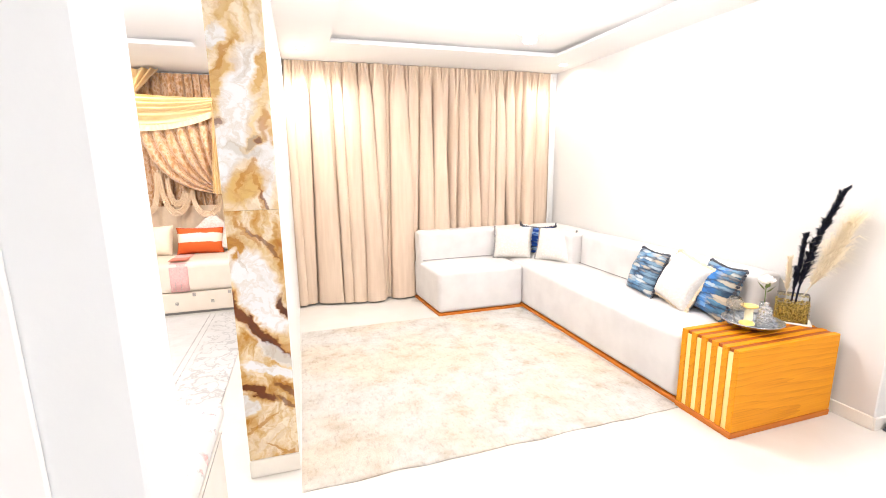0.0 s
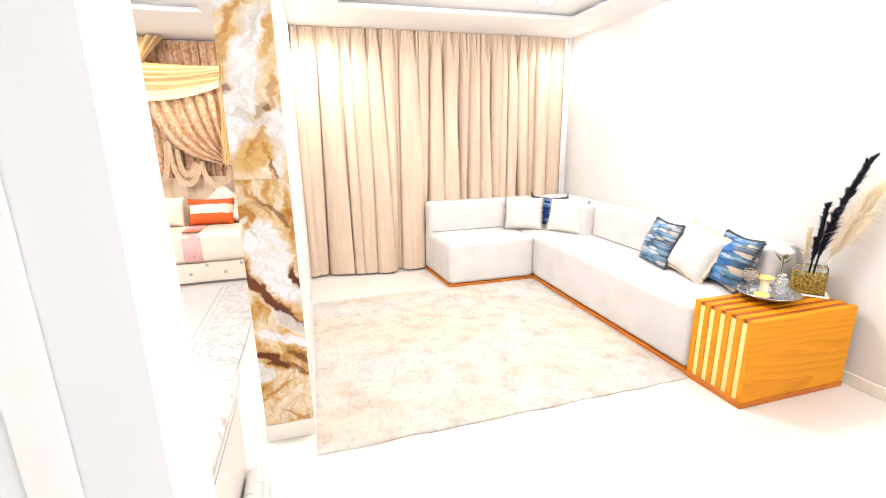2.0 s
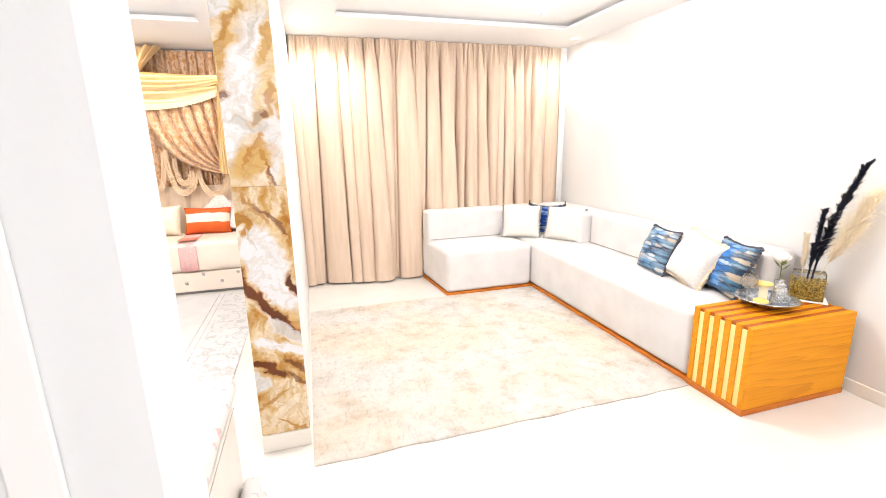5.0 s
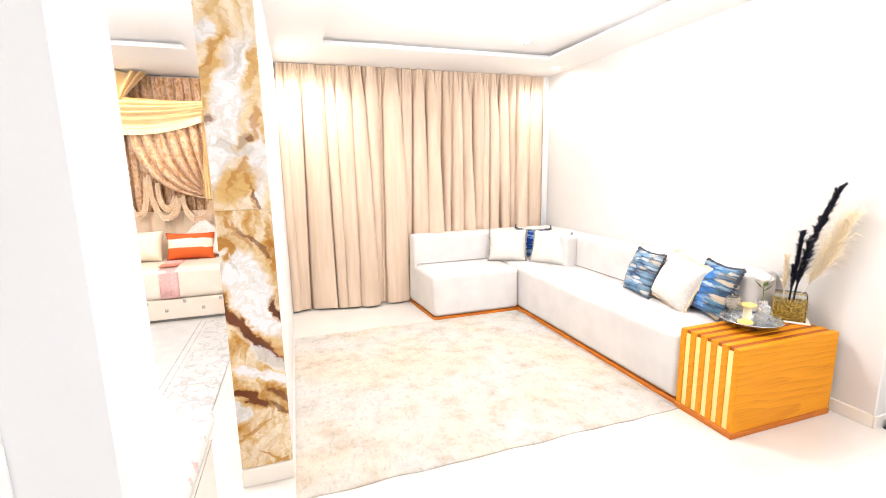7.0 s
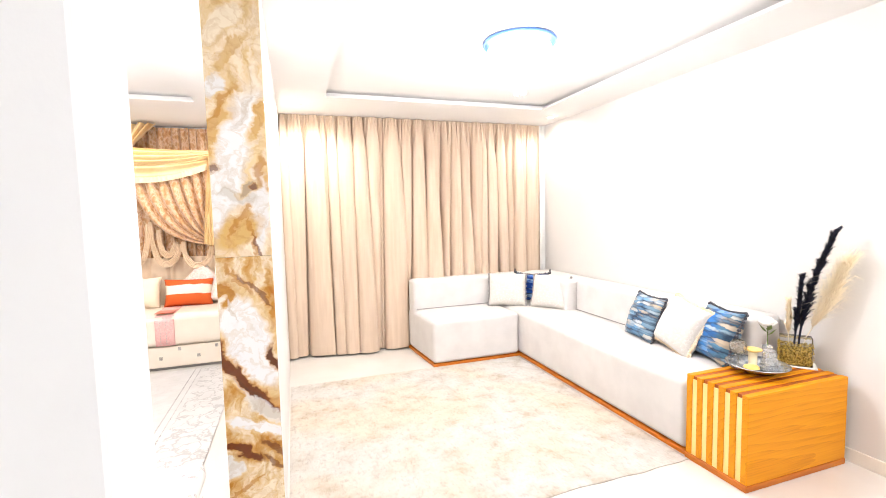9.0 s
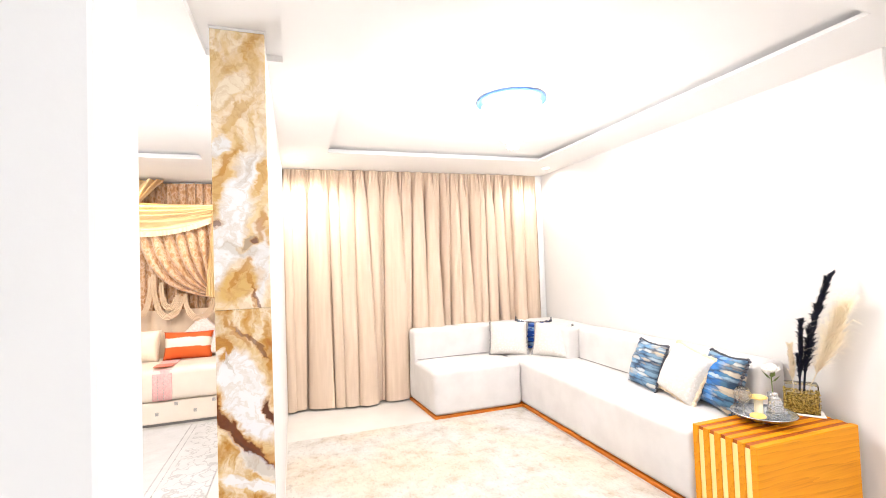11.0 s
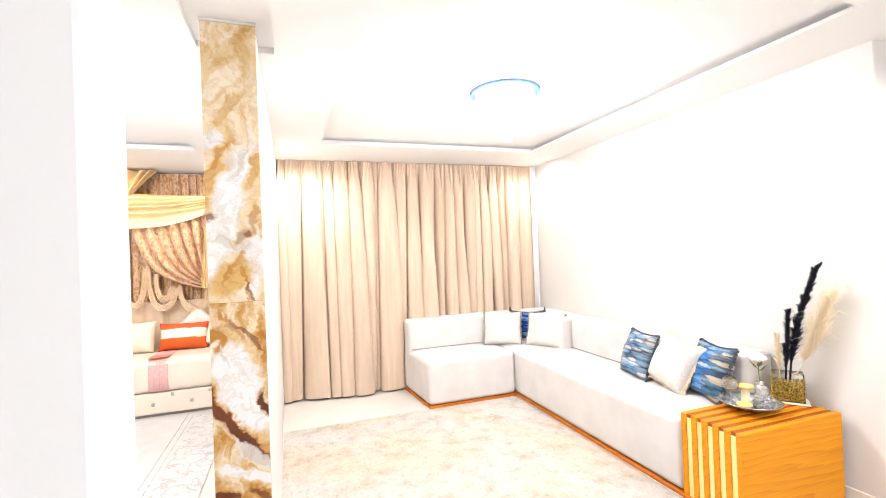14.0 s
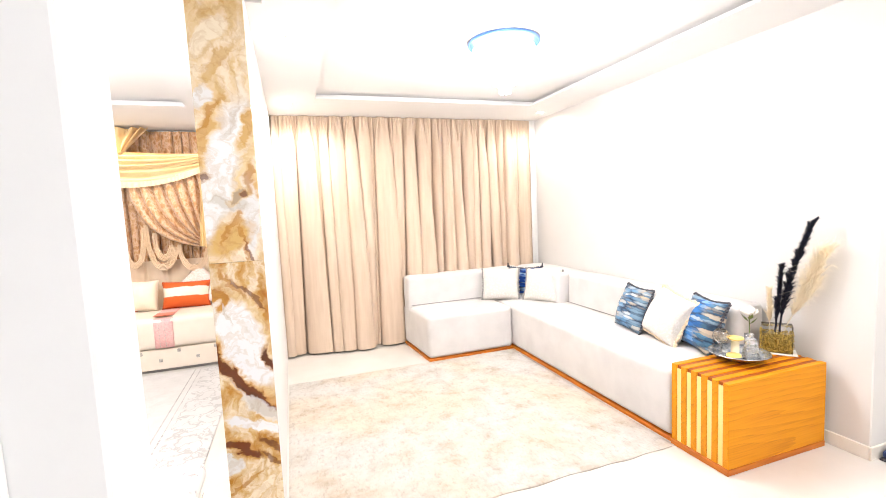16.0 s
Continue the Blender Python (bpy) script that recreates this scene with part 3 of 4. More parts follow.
def pillow(w, h, t, n=18, ears=0.06):
    """A stuffed cushion standing in the xz plane, its foot at z 0."""
    bm = bmesh.new()
    side = []
    for s in (1, -1):
        grid = []
        for i in range(n + 1):
            row = []
            for j in range(n + 1):
                u, v = 2 * i / n - 1, 2 * j / n - 1
                pinch = 1 - ears * (1 - u * u) * 1.0
                pinch2 = 1 - ears * (1 - v * v) * 1.0
                x, z = u * w / 2 * pinch2, v * h / 2 * pinch
                d = t / 2 * ((1 - u ** 2) * (1 - v ** 2)) ** 0.42
                y = s * d * (1 + 0.12 * noise.noise(Vector((u * 2.2, v * 2.2, s * 3 + w * 9))))
                row.append(bm.verts.new((x, y, z + h / 2)))
            grid.append(row)
        side.append(grid)
        for i in range(n):
            for j in range(n):
                q = [grid[i][j], grid[i + 1][j], grid[i + 1][j + 1], grid[i][j + 1]]
                bm.faces.new(q if s < 0 else q[::-1])
    bmesh.ops.remove_doubles(bm, verts=bm.verts, dist=1e-5)
    return bm


def pompoms(w, h, count, r, ears=0.06, sides="lrtb"):
    bm = bmesh.new()
    for s in sides:
        for k in range(count):
            v = 2 * (k + 0.5) / count - 1
            a = 1 - ears * (1 - v * v)
            p = {"l": (-w / 2 * a, 0, v * h / 2), "r": (w / 2 * a, 0, v * h / 2), "t": (v * w / 2, 0, h / 2 * a), "b": (v * w / 2, 0, -h / 2 * a)}[s]
            b = bmesh.new()
            bmesh.ops.create_icosphere(b, subdivisions=1, radius=r * random.uniform(0.8, 1.2))
            join(bm, b, Matrix.Translation((p[0] + random.uniform(-1, 1) * r * 0.4, p[1], p[2] + h / 2)))
    return bm


def tube(points, r0, r1=None, seg=8, closed=False):
    """A round rod along points, tapering from r0 to r1."""
    r1 = r0 if r1 is None else r1
    bm = bmesh.new()
    P = [Vector(p) for p in points]
    rings = []
    for i, p in enumerate(P):
        a, b = P[max(i - 1, 0)], P[min(i + 1, len(P) - 1)]
        if closed:
            a, b = P[i - 1], P[(i + 1) % len(P)]
        q = (b - a).to_track_quat("Z", "Y").to_matrix()
        r = r0 + (r1 - r0) * i / max(1, len(P) - 1)
        rings.append([bm.verts.new(p + q @ Vector((r * math.cos(2 * math.pi * k / seg), r * math.sin(2 * math.pi * k / seg), 0))) for k in range(seg)])
    for a, b in zip(rings, rings[1:] + (rings[:1] if closed else [])):
        for k in range(seg):
            bm.faces.new((a[k], a[(k + 1) % seg], b[(k + 1) % seg], b[k]))
    if not closed:
        bm.faces.new(rings[0][::-1])
        bm.faces.new(rings[-1])
    return bm


# ---- structure ----
def slab(name, x0, x1, y0, y1, z0, z1, material, label, cat="wall", r=0.0):
    return tagged(part(name, box(x0, x1, y0, y1, z0, z1, r, 1), material), label, cat, kind="structure")


X0, X1, Y0, Y1 = -1.3, 7.0, 0.8, 9.4
EAST, CORNER, NORTH = 4.872, 5.065, 8.56
slab("floor", X0 - 0.2, X1 + 0.2, Y0 - 0.2, Y1 + 0.2, -0.1, 0.0, FLOOR, "polished cream stone floor, glossy and bare", "floor")
slab("wall_north", 1.845, EAST + 0.2, NORTH, NORTH + 0.2, 0, 2.7, PAINT, "plain off-white wall behind the beige curtain")
slab("wall_east", EAST, EAST + 0.2, CORNER, NORTH, 0, 2.7, PAINT, "smooth warm white painted wall behind the sofa", r=0.006)
slab("wall_east_return", EAST + 0.2, X1, CORNER, CORNER + 0.2, 0, 2.7, PAINT, "plain white wall turning the corner past the side table")
slab("wall_far_east", X1, X1 + 0.2, Y0, CORNER + 0.2, 0, 2.7, PAINT, "plain white wall")
slab("wall_south", X0, X1, Y0 - 0.2, Y0, 0, 2.7, PAINT, "plain white wall")
slab("wall_west", X0 - 0.2, X0, Y0 - 0.2, Y1 + 0.2, 0, 2.7, PAINT, "plain white wall")
slab("wall_salon_north", X0, 1.64, Y1, Y1 + 0.2, 0, 2.7, PAINT, "cream wall behind the draped salon curtain")
slab("wall_divider", 1.640, 1.845, 5.764, Y1, 0, 2.7, PAINT, "white dividing wall behind the marble clad column", r=0.004)

# the ceiling: a low border with raised fields, and a shadow gap behind each lip
bm = bmesh.new()
FIELDS = [(2.255, 4.402, 4.87, 7.735, 0.085), (-0.75, 1.17, 4.3, 8.17, 0.085), (1.575, 1.92, 4.3, 5.97, 0.0)]


def level(z0, z1, grow):
    holes = [(a - g * grow, b + g * grow, c - g * grow, d + g * grow) for a, b, c, d, g in FIELDS]
    xs = sorted({X0 - 0.2, X1 + 0.2, *[h[k] for h in holes for k in (0, 1)]})
    ys = sorted({Y0 - 0.2, Y1 + 0.2, *[h[k] for h in holes for k in (2, 3)]})
    for p, q in zip(xs, xs[1:]):
        for u, v in zip(ys, ys[1:]):
            cx, cy = (p + q) / 2, (u + v) / 2
            if not any(a < cx < b and c < cy < d for a, b, c, d in holes):
                box(p, q, u, v, z0, z1, bm=bm)


level(LOW, LOW + 0.016, 0)
level(LOW + 0.016, HIGH + 0.008, 1)
box(X0 - 0.2, X1 + 0.2, Y0 - 0.2, Y1 + 0.2, HIGH + 0.008, 2.75, bm=bm)
box(1.576, 1.919, 4.301, 5.969, LOW + 0.030, HIGH + 0.006, bm=bm)
tagged(part("ceiling", bm, PLASTER), "white plaster ceiling with a raised rectangular tray and low border", "ceiling", kind="structure")

# skirting
slab("baseboard", EAST - 0.013, EAST, CORNER, 5.62, 0, 0.075, BASE, "low cream skirting tile along the wall", "baseboard", 0.003)
slab("baseboard_return", EAST - 0.013, X1, CORNER - 0.013, CORNER, 0, 0.075, BASE, "low cream skirting tile round the corner", "baseboard", 0.003)

# white pillar beside the camera
NX, NY0, NY1 = 1.782, 4.138, 4.263
B3, B2 = 1.655, 1.700
pil = thing("wall_near", "plain white painted wall end beside the opening", "wall", kind="structure")
part("shaft", box(X0, NX, NY0, NY1, 0, LOW, 0.006, 2), NEARPAINT, pil)

# Paint paler than the shaft's puts the strip's brighter lighting into its colour.
part("casing", box(B3, B2, NY0 - 0.006, NY0 - 0.0005, 0, 2.2, 0.0025, 2), CASING_LIT, pil, "white gloss casing strip, painted paler as a lit face")

# marble-clad column
col = thing("column", "column clad in glossy brown and white onyx marble slabs", "column", kind="structure")
part("lower_slab", box(-0.111, 0.111, 5.742, 5.762, 0.092, 1.2885, 0.001, 1), MARBLE_LO, col, "white marble slab with dark brown veins", m=pose(1.737, 0, 0))
part("upper_slab", box(-0.111, 0.111, 5.742, 5.762, 0, 1.219, 0.002, 1), MARBLE_HI, col, "tan and white marble slab", m=pose(1.737, 0, 1.289))
part("foot", box(1.623, 1.851, 5.736, 5.764, 0, 0.09, 0.003, 1), BASE, col, "cream stone foot")
part("cap", box(1.623, 1.851, 5.738, 5.764, 2.509, 2.519, 0.002, 1), PLASTER, col, "white plaster cap")


# ---- living room ----
# rug with a slightly wavy fringe edge
bm = bmesh.new()
nx, ny = 90, 80
grid = []
for i in range(nx + 1):
    row = []
    for j in range(ny + 1):
        x, y = 1.87 + 2.176 * i / nx, 5.56 + 2.07 * j / ny
        if j == 0:
            y += 0.018 * noise.noise(Vector((x * 5, 0, 0))) + 0.025 * (x - 1.87) / 2.176
        z = 0.0055 + 0.001 * noise.noise(Vector((x * 30, y * 30, 0)))
        if j < 2:
            z += 0.006 * max(0, noise.noise(Vector((x * 6, 5, 0))))
        row.append(bm.verts.new((x, y, z)))
    grid.append(row)
for i in range(nx):
    for j in range(ny):
        bm.faces.new((grid[i][j], grid[i + 1][j], grid[i + 1][j + 1], grid[i][j + 1]))
edge = [e for e in bm.edges if e.is_boundary]
g = bmesh.ops.extrude_edge_only(bm, edges=edge)
for v in [v for v in g["geom"] if isinstance(v, bmesh.types.BMVert)]:
    v.co.x += -0.014 if v.co.x < 1.871 else 0.0
    v.co.y += 0.014 if v.co.y > 7.629 else 0.0
    v.co.z = 0.0005
tagged(part("rug", bm, RUG, smooth=True), "large faded beige and grey rug with a wavy edge", "rug")

# sectional sofa
sofa = thing("sectional_sofa", "cream upholstered L-shaped sectional sofa on a thin oak plinth", "sofa")
SX, SY, SL = 4.065, 7.638, 3.152
long_seat = part("long_seat", soft_block(SX, 4.862, 5.636, 8.37, 0.026, 0.448, 0.04, 0.015, wob=0.005), LINEN, sofa, smooth=True)


def askew(bm, lean=0.065):
    """Swing the open side of a block outwards towards its rear."""
    for v in bm.verts:
        v.co.x -= lean * max(0.0, (SX - v.co.x) / (SX - SL)) * (v.co.y - SY) / (8.37 - SY)
    return bm


short_seat = part("short_seat", askew(soft_block(SL, SX - 0.004, SY, 8.37, 0.026, 0.444, 0.04, 0.012, wob=0.005)), LINEN, sofa, smooth=True)
part("short_back", soft_block(SL - 0.050, 4.48, 8.15, 8.375, 0.25, 0.762, 0.035, 0.004, wob=0.006), LINEN, sofa, smooth=True)
part("corner_back", soft_block(4.485, 4.860, 7.46, 8.365, 0.25, 0.762, 0.035, 0.004, wob=0.006), LINEN, sofa, smooth=True)
part("long_back", soft_block(4.600, 4.862, 5.640, 7.455, 0.25, 0.762, 0.035, 0.004, wob=0.006), LINEN, sofa, smooth=True)
part("long_plinth", box(SX - 0.004, 4.855, 5.63, 8.36, 0.0, 0.025, 0.003, 1), OAK_DARK, long_seat, "thin orange oak plinth")
part("short_plinth", askew(box(SL - 0.004, SX - 0.008, SY - 0.004, 8.36, 0.0, 0.025, 0.003, 1)), OAK_DARK, short_seat, "thin orange oak plinth")
# Grey rods draw the shade in the crease between seat and backs.
part("back_crease_shade", tube([(SL - 0.02, 8.147, 0.462), (4.50, 8.147, 0.464)], 0.004, seg=6), CREASE_TOE_GREY, sofa, "grey line drawn for the shade in the crease")
part("back_crease_shade", tube([(4.597, 7.45, 0.470), (4.597, 5.66, 0.466)], 0.004, seg=6), CREASE_TOE_GREY, sofa, "grey line drawn for the shade in the crease")

# slatted side table
TX0, TX1, TY0, TY1, TZ = 4.055, 4.812, 5.25, 5.62, 0.50
tab = thing("side_table", "low orange oak side table with slatted front and pale inlays", "side table")
part("plinth", box(TX0 - 0.008, TX1, TY0 - 0.004, TY1, 0, 0.034, 0.003, 1), OAK_DARK, tab)
part("core", box(TX0 + 0.006, TX1 - 0.006, TY0 + 0.01, TY1 - 0.01, 0.034, TZ - 0.022), PALE, tab, "pale yellow inlay")
part("top_board", box(TX0 + 0.012, TX1 - 0.006, TY0 + 0.012, TY1 - 0.012, TZ - 0.0225, TZ - 0.004), OAK_RED, tab, "dark red oak board between the slats")
step = (TY1 - TY0 - 0.037) / 5
for k in range(6):
    part("slat", box(TX0, TX1, TY0 + k * step, TY0 + k * step + 0.036, 0.034, TZ, 0.0025, 1), OAK, tab)


def cushion(name, label, w, h, t, m, material, trim=None, r=0.012, count=14, sides="lrtb", group="sofa cushions", ears=0.07):
    e = thing(name, label, "cushion", group=group, m=m)
    cover = part("cover", pillow(w, h, t, ears=ears), material, e, smooth=True)
    if trim:
        part("fringe", pompoms(w, h, count, r, ears, sides=sides), trim, cover)["kind"] = "stuff"
    return e


Z = 0.452
cushion("cushion", "cream woven square cushion with grey fringe on the sofa", 0.41, 0.355, 0.16, pose(4.085, 7.95, Z, -16, 0, -30), WHITE_C, GREYPOM, 0.014, 17, "lr")
blue = cushion("cushion", "deep blue ikat cushion with dark tassels on the sofa", 0.38, 0.335, 0.12, pose(4.40, 7.99, Z + 0.006, -12, 0, -42), IKAT_DEEP, DARKPOM, 0.010, 16, "tlr", ears=0.15)
cushion("cushion", "white woven cushion with grey fringe on the sofa", 0.41, 0.355, 0.16, pose(4.40, 7.645, Z, -18, 0, -56), WHITE_C, GREYPOM, 0.014, 17, "lr")
cushion("cushion", "blue ikat striped cushion with dark pompoms on the sofa", 0.38, 0.36, 0.17, pose(4.43, 6.42, Z, -20, 0, -103), IKAT, DARKPOM, 0.011, 20, "lrt", ears=0.10)
cushion("cushion", "cream woven cushion with beige bobble fringe on the sofa", 0.35, 0.36, 0.22, pose(4.415, 6.10, Z + 0.02, -24, 12, -98), WHITE_C, FRINGE, 0.015, 22)
cushion("cushion", "bright blue ikat striped cushion with dark pompoms on the sofa", 0.38, 0.37, 0.17, pose(4.48, 5.85, Z, -20, 0, -108), IKAT_BRIGHT, DARKPOM, 0.012, 18, "lrt", ears=0.12)
for side in (-1, 1):
    part("tassel", lathe([(0, 0.04), (0.006, 0.035), (0.008, 0.022), (0.006, 0.018), (0.013, -0.004), (0.011, -0.014), (0, -0.014)], 10, (side * 0.196, -0.004, 0.335)), DARKPOM, blue, "dark tassel")


# curtain
def pleated(x0, x1, y, z0, z1, folds, depth, seed, nz=40, hem=0.0, gather=0.5):
    rnd = random.Random(seed)
    bm = bmesh.new()
    n = folds * 14
    ph = [rnd.uniform(0.7, 1.3) for _ in range(folds + 1)]
    am = [rnd.uniform(0.55, 1.35) for _ in range(folds + 1)]
    cum = [0]
    for p in ph:
        cum.append(cum[-1] + p)
    rows = []
    for j in range(nz + 1):
        f = j / nz
        row = []
        for i in range(n + 1):
            u = i / n
            s = u * cum[folds]
            k = max(q for q in range(folds + 1) if cum[q] <= s + 1e-9)
            w = (s - cum[k]) / ph[k]
            drift = 0.035 * noise.noise(Vector((u * 7, f * 1.4, seed))) * (1 - f)
            a = am[k] * depth * (0.55 + 0.45 * (1 - f) ** 0.7)
            fine = 0.30 * depth * math.sin(2 * math.pi * (s * 2.6 + 0.3 * math.sin(s * 3))) * max(0, f - 0.72) * 3
            yy = y - a * (math.cos(2 * math.pi * w) * 0.5 + 0.28 * math.sin(4 * math.pi * w + am[k] * 5)) + fine * 0.5 + 0.012 * noise.noise(Vector((u * 30, f * 3, seed + 2)))
            xx = x0 + (x1 - x0) * u + drift + 0.012 * math.sin(2 * math.pi * w + 1)
            zz = z0 + (z1 - z0) * f + (hem * noise.noise(Vector((u * 9, 0, seed))) * (1 - f) if hem else 0)
            row.append(bm.verts.new((xx, yy, zz)))
        rows.append(row)
    for a, b in zip(rows, rows[1:]):
        for i in range(n):
            bm.faces.new((a[i], a[i + 1], b[i + 1], b[i]))
    return bm


def hung_cloth(x0, x1, y, z0, z1, seed, widths, slack=1.0, end=1.0, depth=0.215, cols=520, rows=36):
    """A gathered curtain: rounded lobes of uneven width between narrow creases, pinched into small pleats at the head."""
    rnd = random.Random(seed)
    base, x = [x0], x0
    while x < x1 - min(0.06, 0.2 * (x1 - x0)):
        x += rnd.choice(widths)
        base.append(min(x, x1))
    base[-1] = x1
    K = len(base)
    drift = [0.0] + [rnd.uniform(-0.085, 0.085) for _ in range(K - 2)] + [0.0]
    back = [rnd.choice((-0.03, 0.0, 0.03, 0.06, 0.10)) for _ in range(K)]
    push = [rnd.uniform(0.75, 1.3) for _ in range(K)]
    lean = [rnd.uniform(0.65, 1.7) for _ in range(K)]
    bm = bmesh.new()
    grid = []
    for j in range(rows + 1):
        f = j / rows
        pos = sorted(b + d * (1 - f) for b, d in zip(base, drift))
        row, k = [], 0
        for i in range(cols + 1):
            xx = x0 + (x1 - x0) * i / cols
            while k < K - 2 and xx > pos[k + 1]:
                k += 1
            wd = max(pos[k + 1] - pos[k], 0.01)
            w = min(max((xx - pos[k]) / wd, 0), 1) ** lean[k]
            calm = (slack + (1 - slack) * min(1.0, (xx - x0) / 0.8)) * (end + (1 - end) * min(1.0, (x1 - xx) / 0.35))
            amp = depth * min(1.0, (wd / 0.13) ** 0.5) * push[k] * (0.5 + 0.5 * (1 - f) ** 0.6) * calm
            lobe = math.sin(math.pi * w) ** 0.5
            rear = (back[k] * (1 - w) + back[k + 1] * w) * calm
            head = max(0.0, (f - 0.86) / 0.14)
            pleat = 0.011 * math.sin(xx * 190 + 1.5 * math.sin(xx * 23 + seed)) * head
            yy = y + 0.05 + rear * (1 - head) - amp * lobe * (1 - 0.45 * head) + pleat + 0.006 * noise.noise(Vector((xx * 14, f * 5, seed)))
            zz = z0 + (z1 - z0) * f + 0.014 * noise.noise(Vector((xx * 4, 0, seed))) * (1 - f)
            over = 0.25 * wd * math.sin(2 * math.pi * w) * (1 - head)
            row.append(bm.verts.new((xx - over, yy, zz)))
        grid.append(row)
    for a, b in zip(grid, grid[1:]):
        for i in range(cols):
            bm.faces.new((a[i], a[i + 1], b[i + 1], b[i]))
    return bm


cur = thing("curtain", "floor-length beige pleated curtain closed across the window wall", "curtain")
for x0, x1, sd_, widths, slack, end in ((1.850, 3.33, 3, (0.05, 0.07, 0.09, 0.12, 0.16), 0.38, 1.0), (3.31, 4.80, 8, (0.05, 0.06, 0.08, 0.10, 0.13), 1.0, 0.25)):
    part("panel", hung_cloth(x0, x1, 8.42, 0.02, LOW - 0.004, sd_, widths, slack, end), CURTAIN, cur, smooth=True)
part("voile_edge", hung_cloth(4.79, 4.868, 8.40, 0.02, LOW - 0.004, 5, (0.016, 0.022), 1.0, 1.0, 0.02, 60, 20), VOILE, cur, "white voile edge beside the wall", smooth=True)
part("track", box(1.86, 4.86, 8.515, 8.535, LOW - 0.018, LOW - 0.001, 0.002, 1), PLASTER, cur, "white curtain track")


# ceiling lights
def downlight(x, y):
    e = thing("downlight", "small round recessed white ceiling spotlight", "ceiling light", (x, y, LOW), "recessed spotlights")
    part("ring", lathe([(0.036, -0.002), (0.042, -0.002), (0.043, 0.0), (0.036, 0.0)], 24), PLASTER, e, smooth=True)
    part("lens", lathe([(0.0, -0.0025), (0.036, -0.0025)], 20), LIT, e, "glowing lens")


# Every spot gets a fixture, the added fill spots out of view too.
for x, y in DOWNLIGHTS:
    downlight(x, y)


def chandelier(x, y, label, z=HIGH + 0.008):
    e = thing("chandelier", label, "ceiling light", (x, y, z))
    canopy = part("canopy", lathe([(0, 0), (0.230, 0), (0.235, -0.004), (0.235, -0.018), (0.230, -0.020), (0.222, -0.014), (0.0, -0.014)], 48), CHROME, e, "bluish chrome ring", smooth=False)
    rnd = random.Random(4)
    bm = bmesh.new()
    for ring, (rad, n) in enumerate(((0.195, 40), (0.155, 32), (0.115, 24), (0.075, 16), (0.035, 8))):
        drop = 0.10 + 0.055 * ring
        for k in range(n):
            a = 2 * math.pi * (k + 0.5 * (ring % 2)) / n
            for q in range(int(drop / 0.03)):
                b = bmesh.new()
                bmesh.ops.create_icosphere(b, subdivisions=1, radius=0.0095)
                join(bm, b, Matrix.Translation((rad * math.cos(a), rad * math.sin(a), -0.05 - q * 0.03)) @ Matrix.Diagonal((1, 1, 1.5, 1)))
    part("crystal_fringe", bm, CRYSTAL, canopy, "bright lit crystal strands")["kind"] = "stuff"


chandelier(*LAMP_XY, "round crystal ceiling lamp glowing white with a bluish ring")
# The next two lamps are out of view, added as fixtures for the fill.
chandelier(0.25, 6.4, "unseen crystal ceiling lamp added to brighten the salon")
chandelier(3.4, 2.2, "unseen crystal ceiling lamp added to brighten the hall", LOW)


# ---- things on the side table ----
tray = thing("glass_tray", "round blue-grey silvered glass tray on the side table", "tray", (4.43, 5.485, TZ))
dish = part("dish", lathe([(0, 0.004), (0.055, 0.0), (0.062, 0.003), (0.066, 0.010), (0.10, 0.019), (0.150, 0.046), (0.156, 0.050), (0.150, 0.053), (0.10, 0.026), (0.06, 0.014), (0, 0.0125)], 48), SMOKE, tray, smooth=True)
part("rim", lathe([(0.148, 0.048), (0.157, 0.048), (0.160, 0.052), (0.155, 0.055), (0.148, 0.052)], 48), STEEL, dish, "brushed steel rim", smooth=True)
TT = TZ + 0.014

gob = thing("glass_goblet", "round clear glass goblet standing on the tray", "glass", (4.37, 5.555, TT))
part("foot", lathe([(0, 0.0), (0.032, 0.0), (0.032, 0.004), (0.006, 0.009), (0.005, 0.075), (0.0, 0.075)], 24), GLASS, gob, smooth=True)
part("bowl", lathe([(0, 0.074), (0.022, 0.081), (0.041, 0.103), (0.045, 0.122), (0.039, 0.148), (0.029, 0.163), (0.027, 0.163), (0.037, 0.147), (0.042, 0.122), (0.038, 0.105), (0.020, 0.085), (0, 0.079)], 28), FROST, gob, smooth=True)

cdl = thing("candle", "ivory candle with an amber glass top on the tray", "candle", (4.43, 5.51, TT))
part("stick", lathe([(0, 0), (0.026, 0), (0.027, 0.006), (0.022, 0.012), (0.022, 0.10), (0.0, 0.10)], 20), CANDLE, cdl, smooth=True)
part("holder_top", lathe([(0, 0.10), (0.026, 0.101), (0.044, 0.110), (0.046, 0.116), (0.040, 0.120), (0.012, 0.122), (0, 0.122)], 24), AMBER, cdl, "amber glass top", smooth=True)
wax = thing("tea_light", "low amber wax tea light in a dish on the tray", "candle", (4.375, 5.475, TT))
part("cup", lathe([(0, 0.0), (0.036, 0.0), (0.042, 0.022), (0.039, 0.022), (0.034, 0.004), (0, 0.004)], 20), GLASS, wax, smooth=True)
part("wax", lathe([(0, 0.004), (0.033, 0.005), (0.040, 0.028), (0.032, 0.036), (0, 0.038)], 20), AMBER, wax, smooth=True)
jar = thing("crystal_jar", "stacked clear crystal jar with lid on the tray", "jar", (4.475, 5.445, TT))
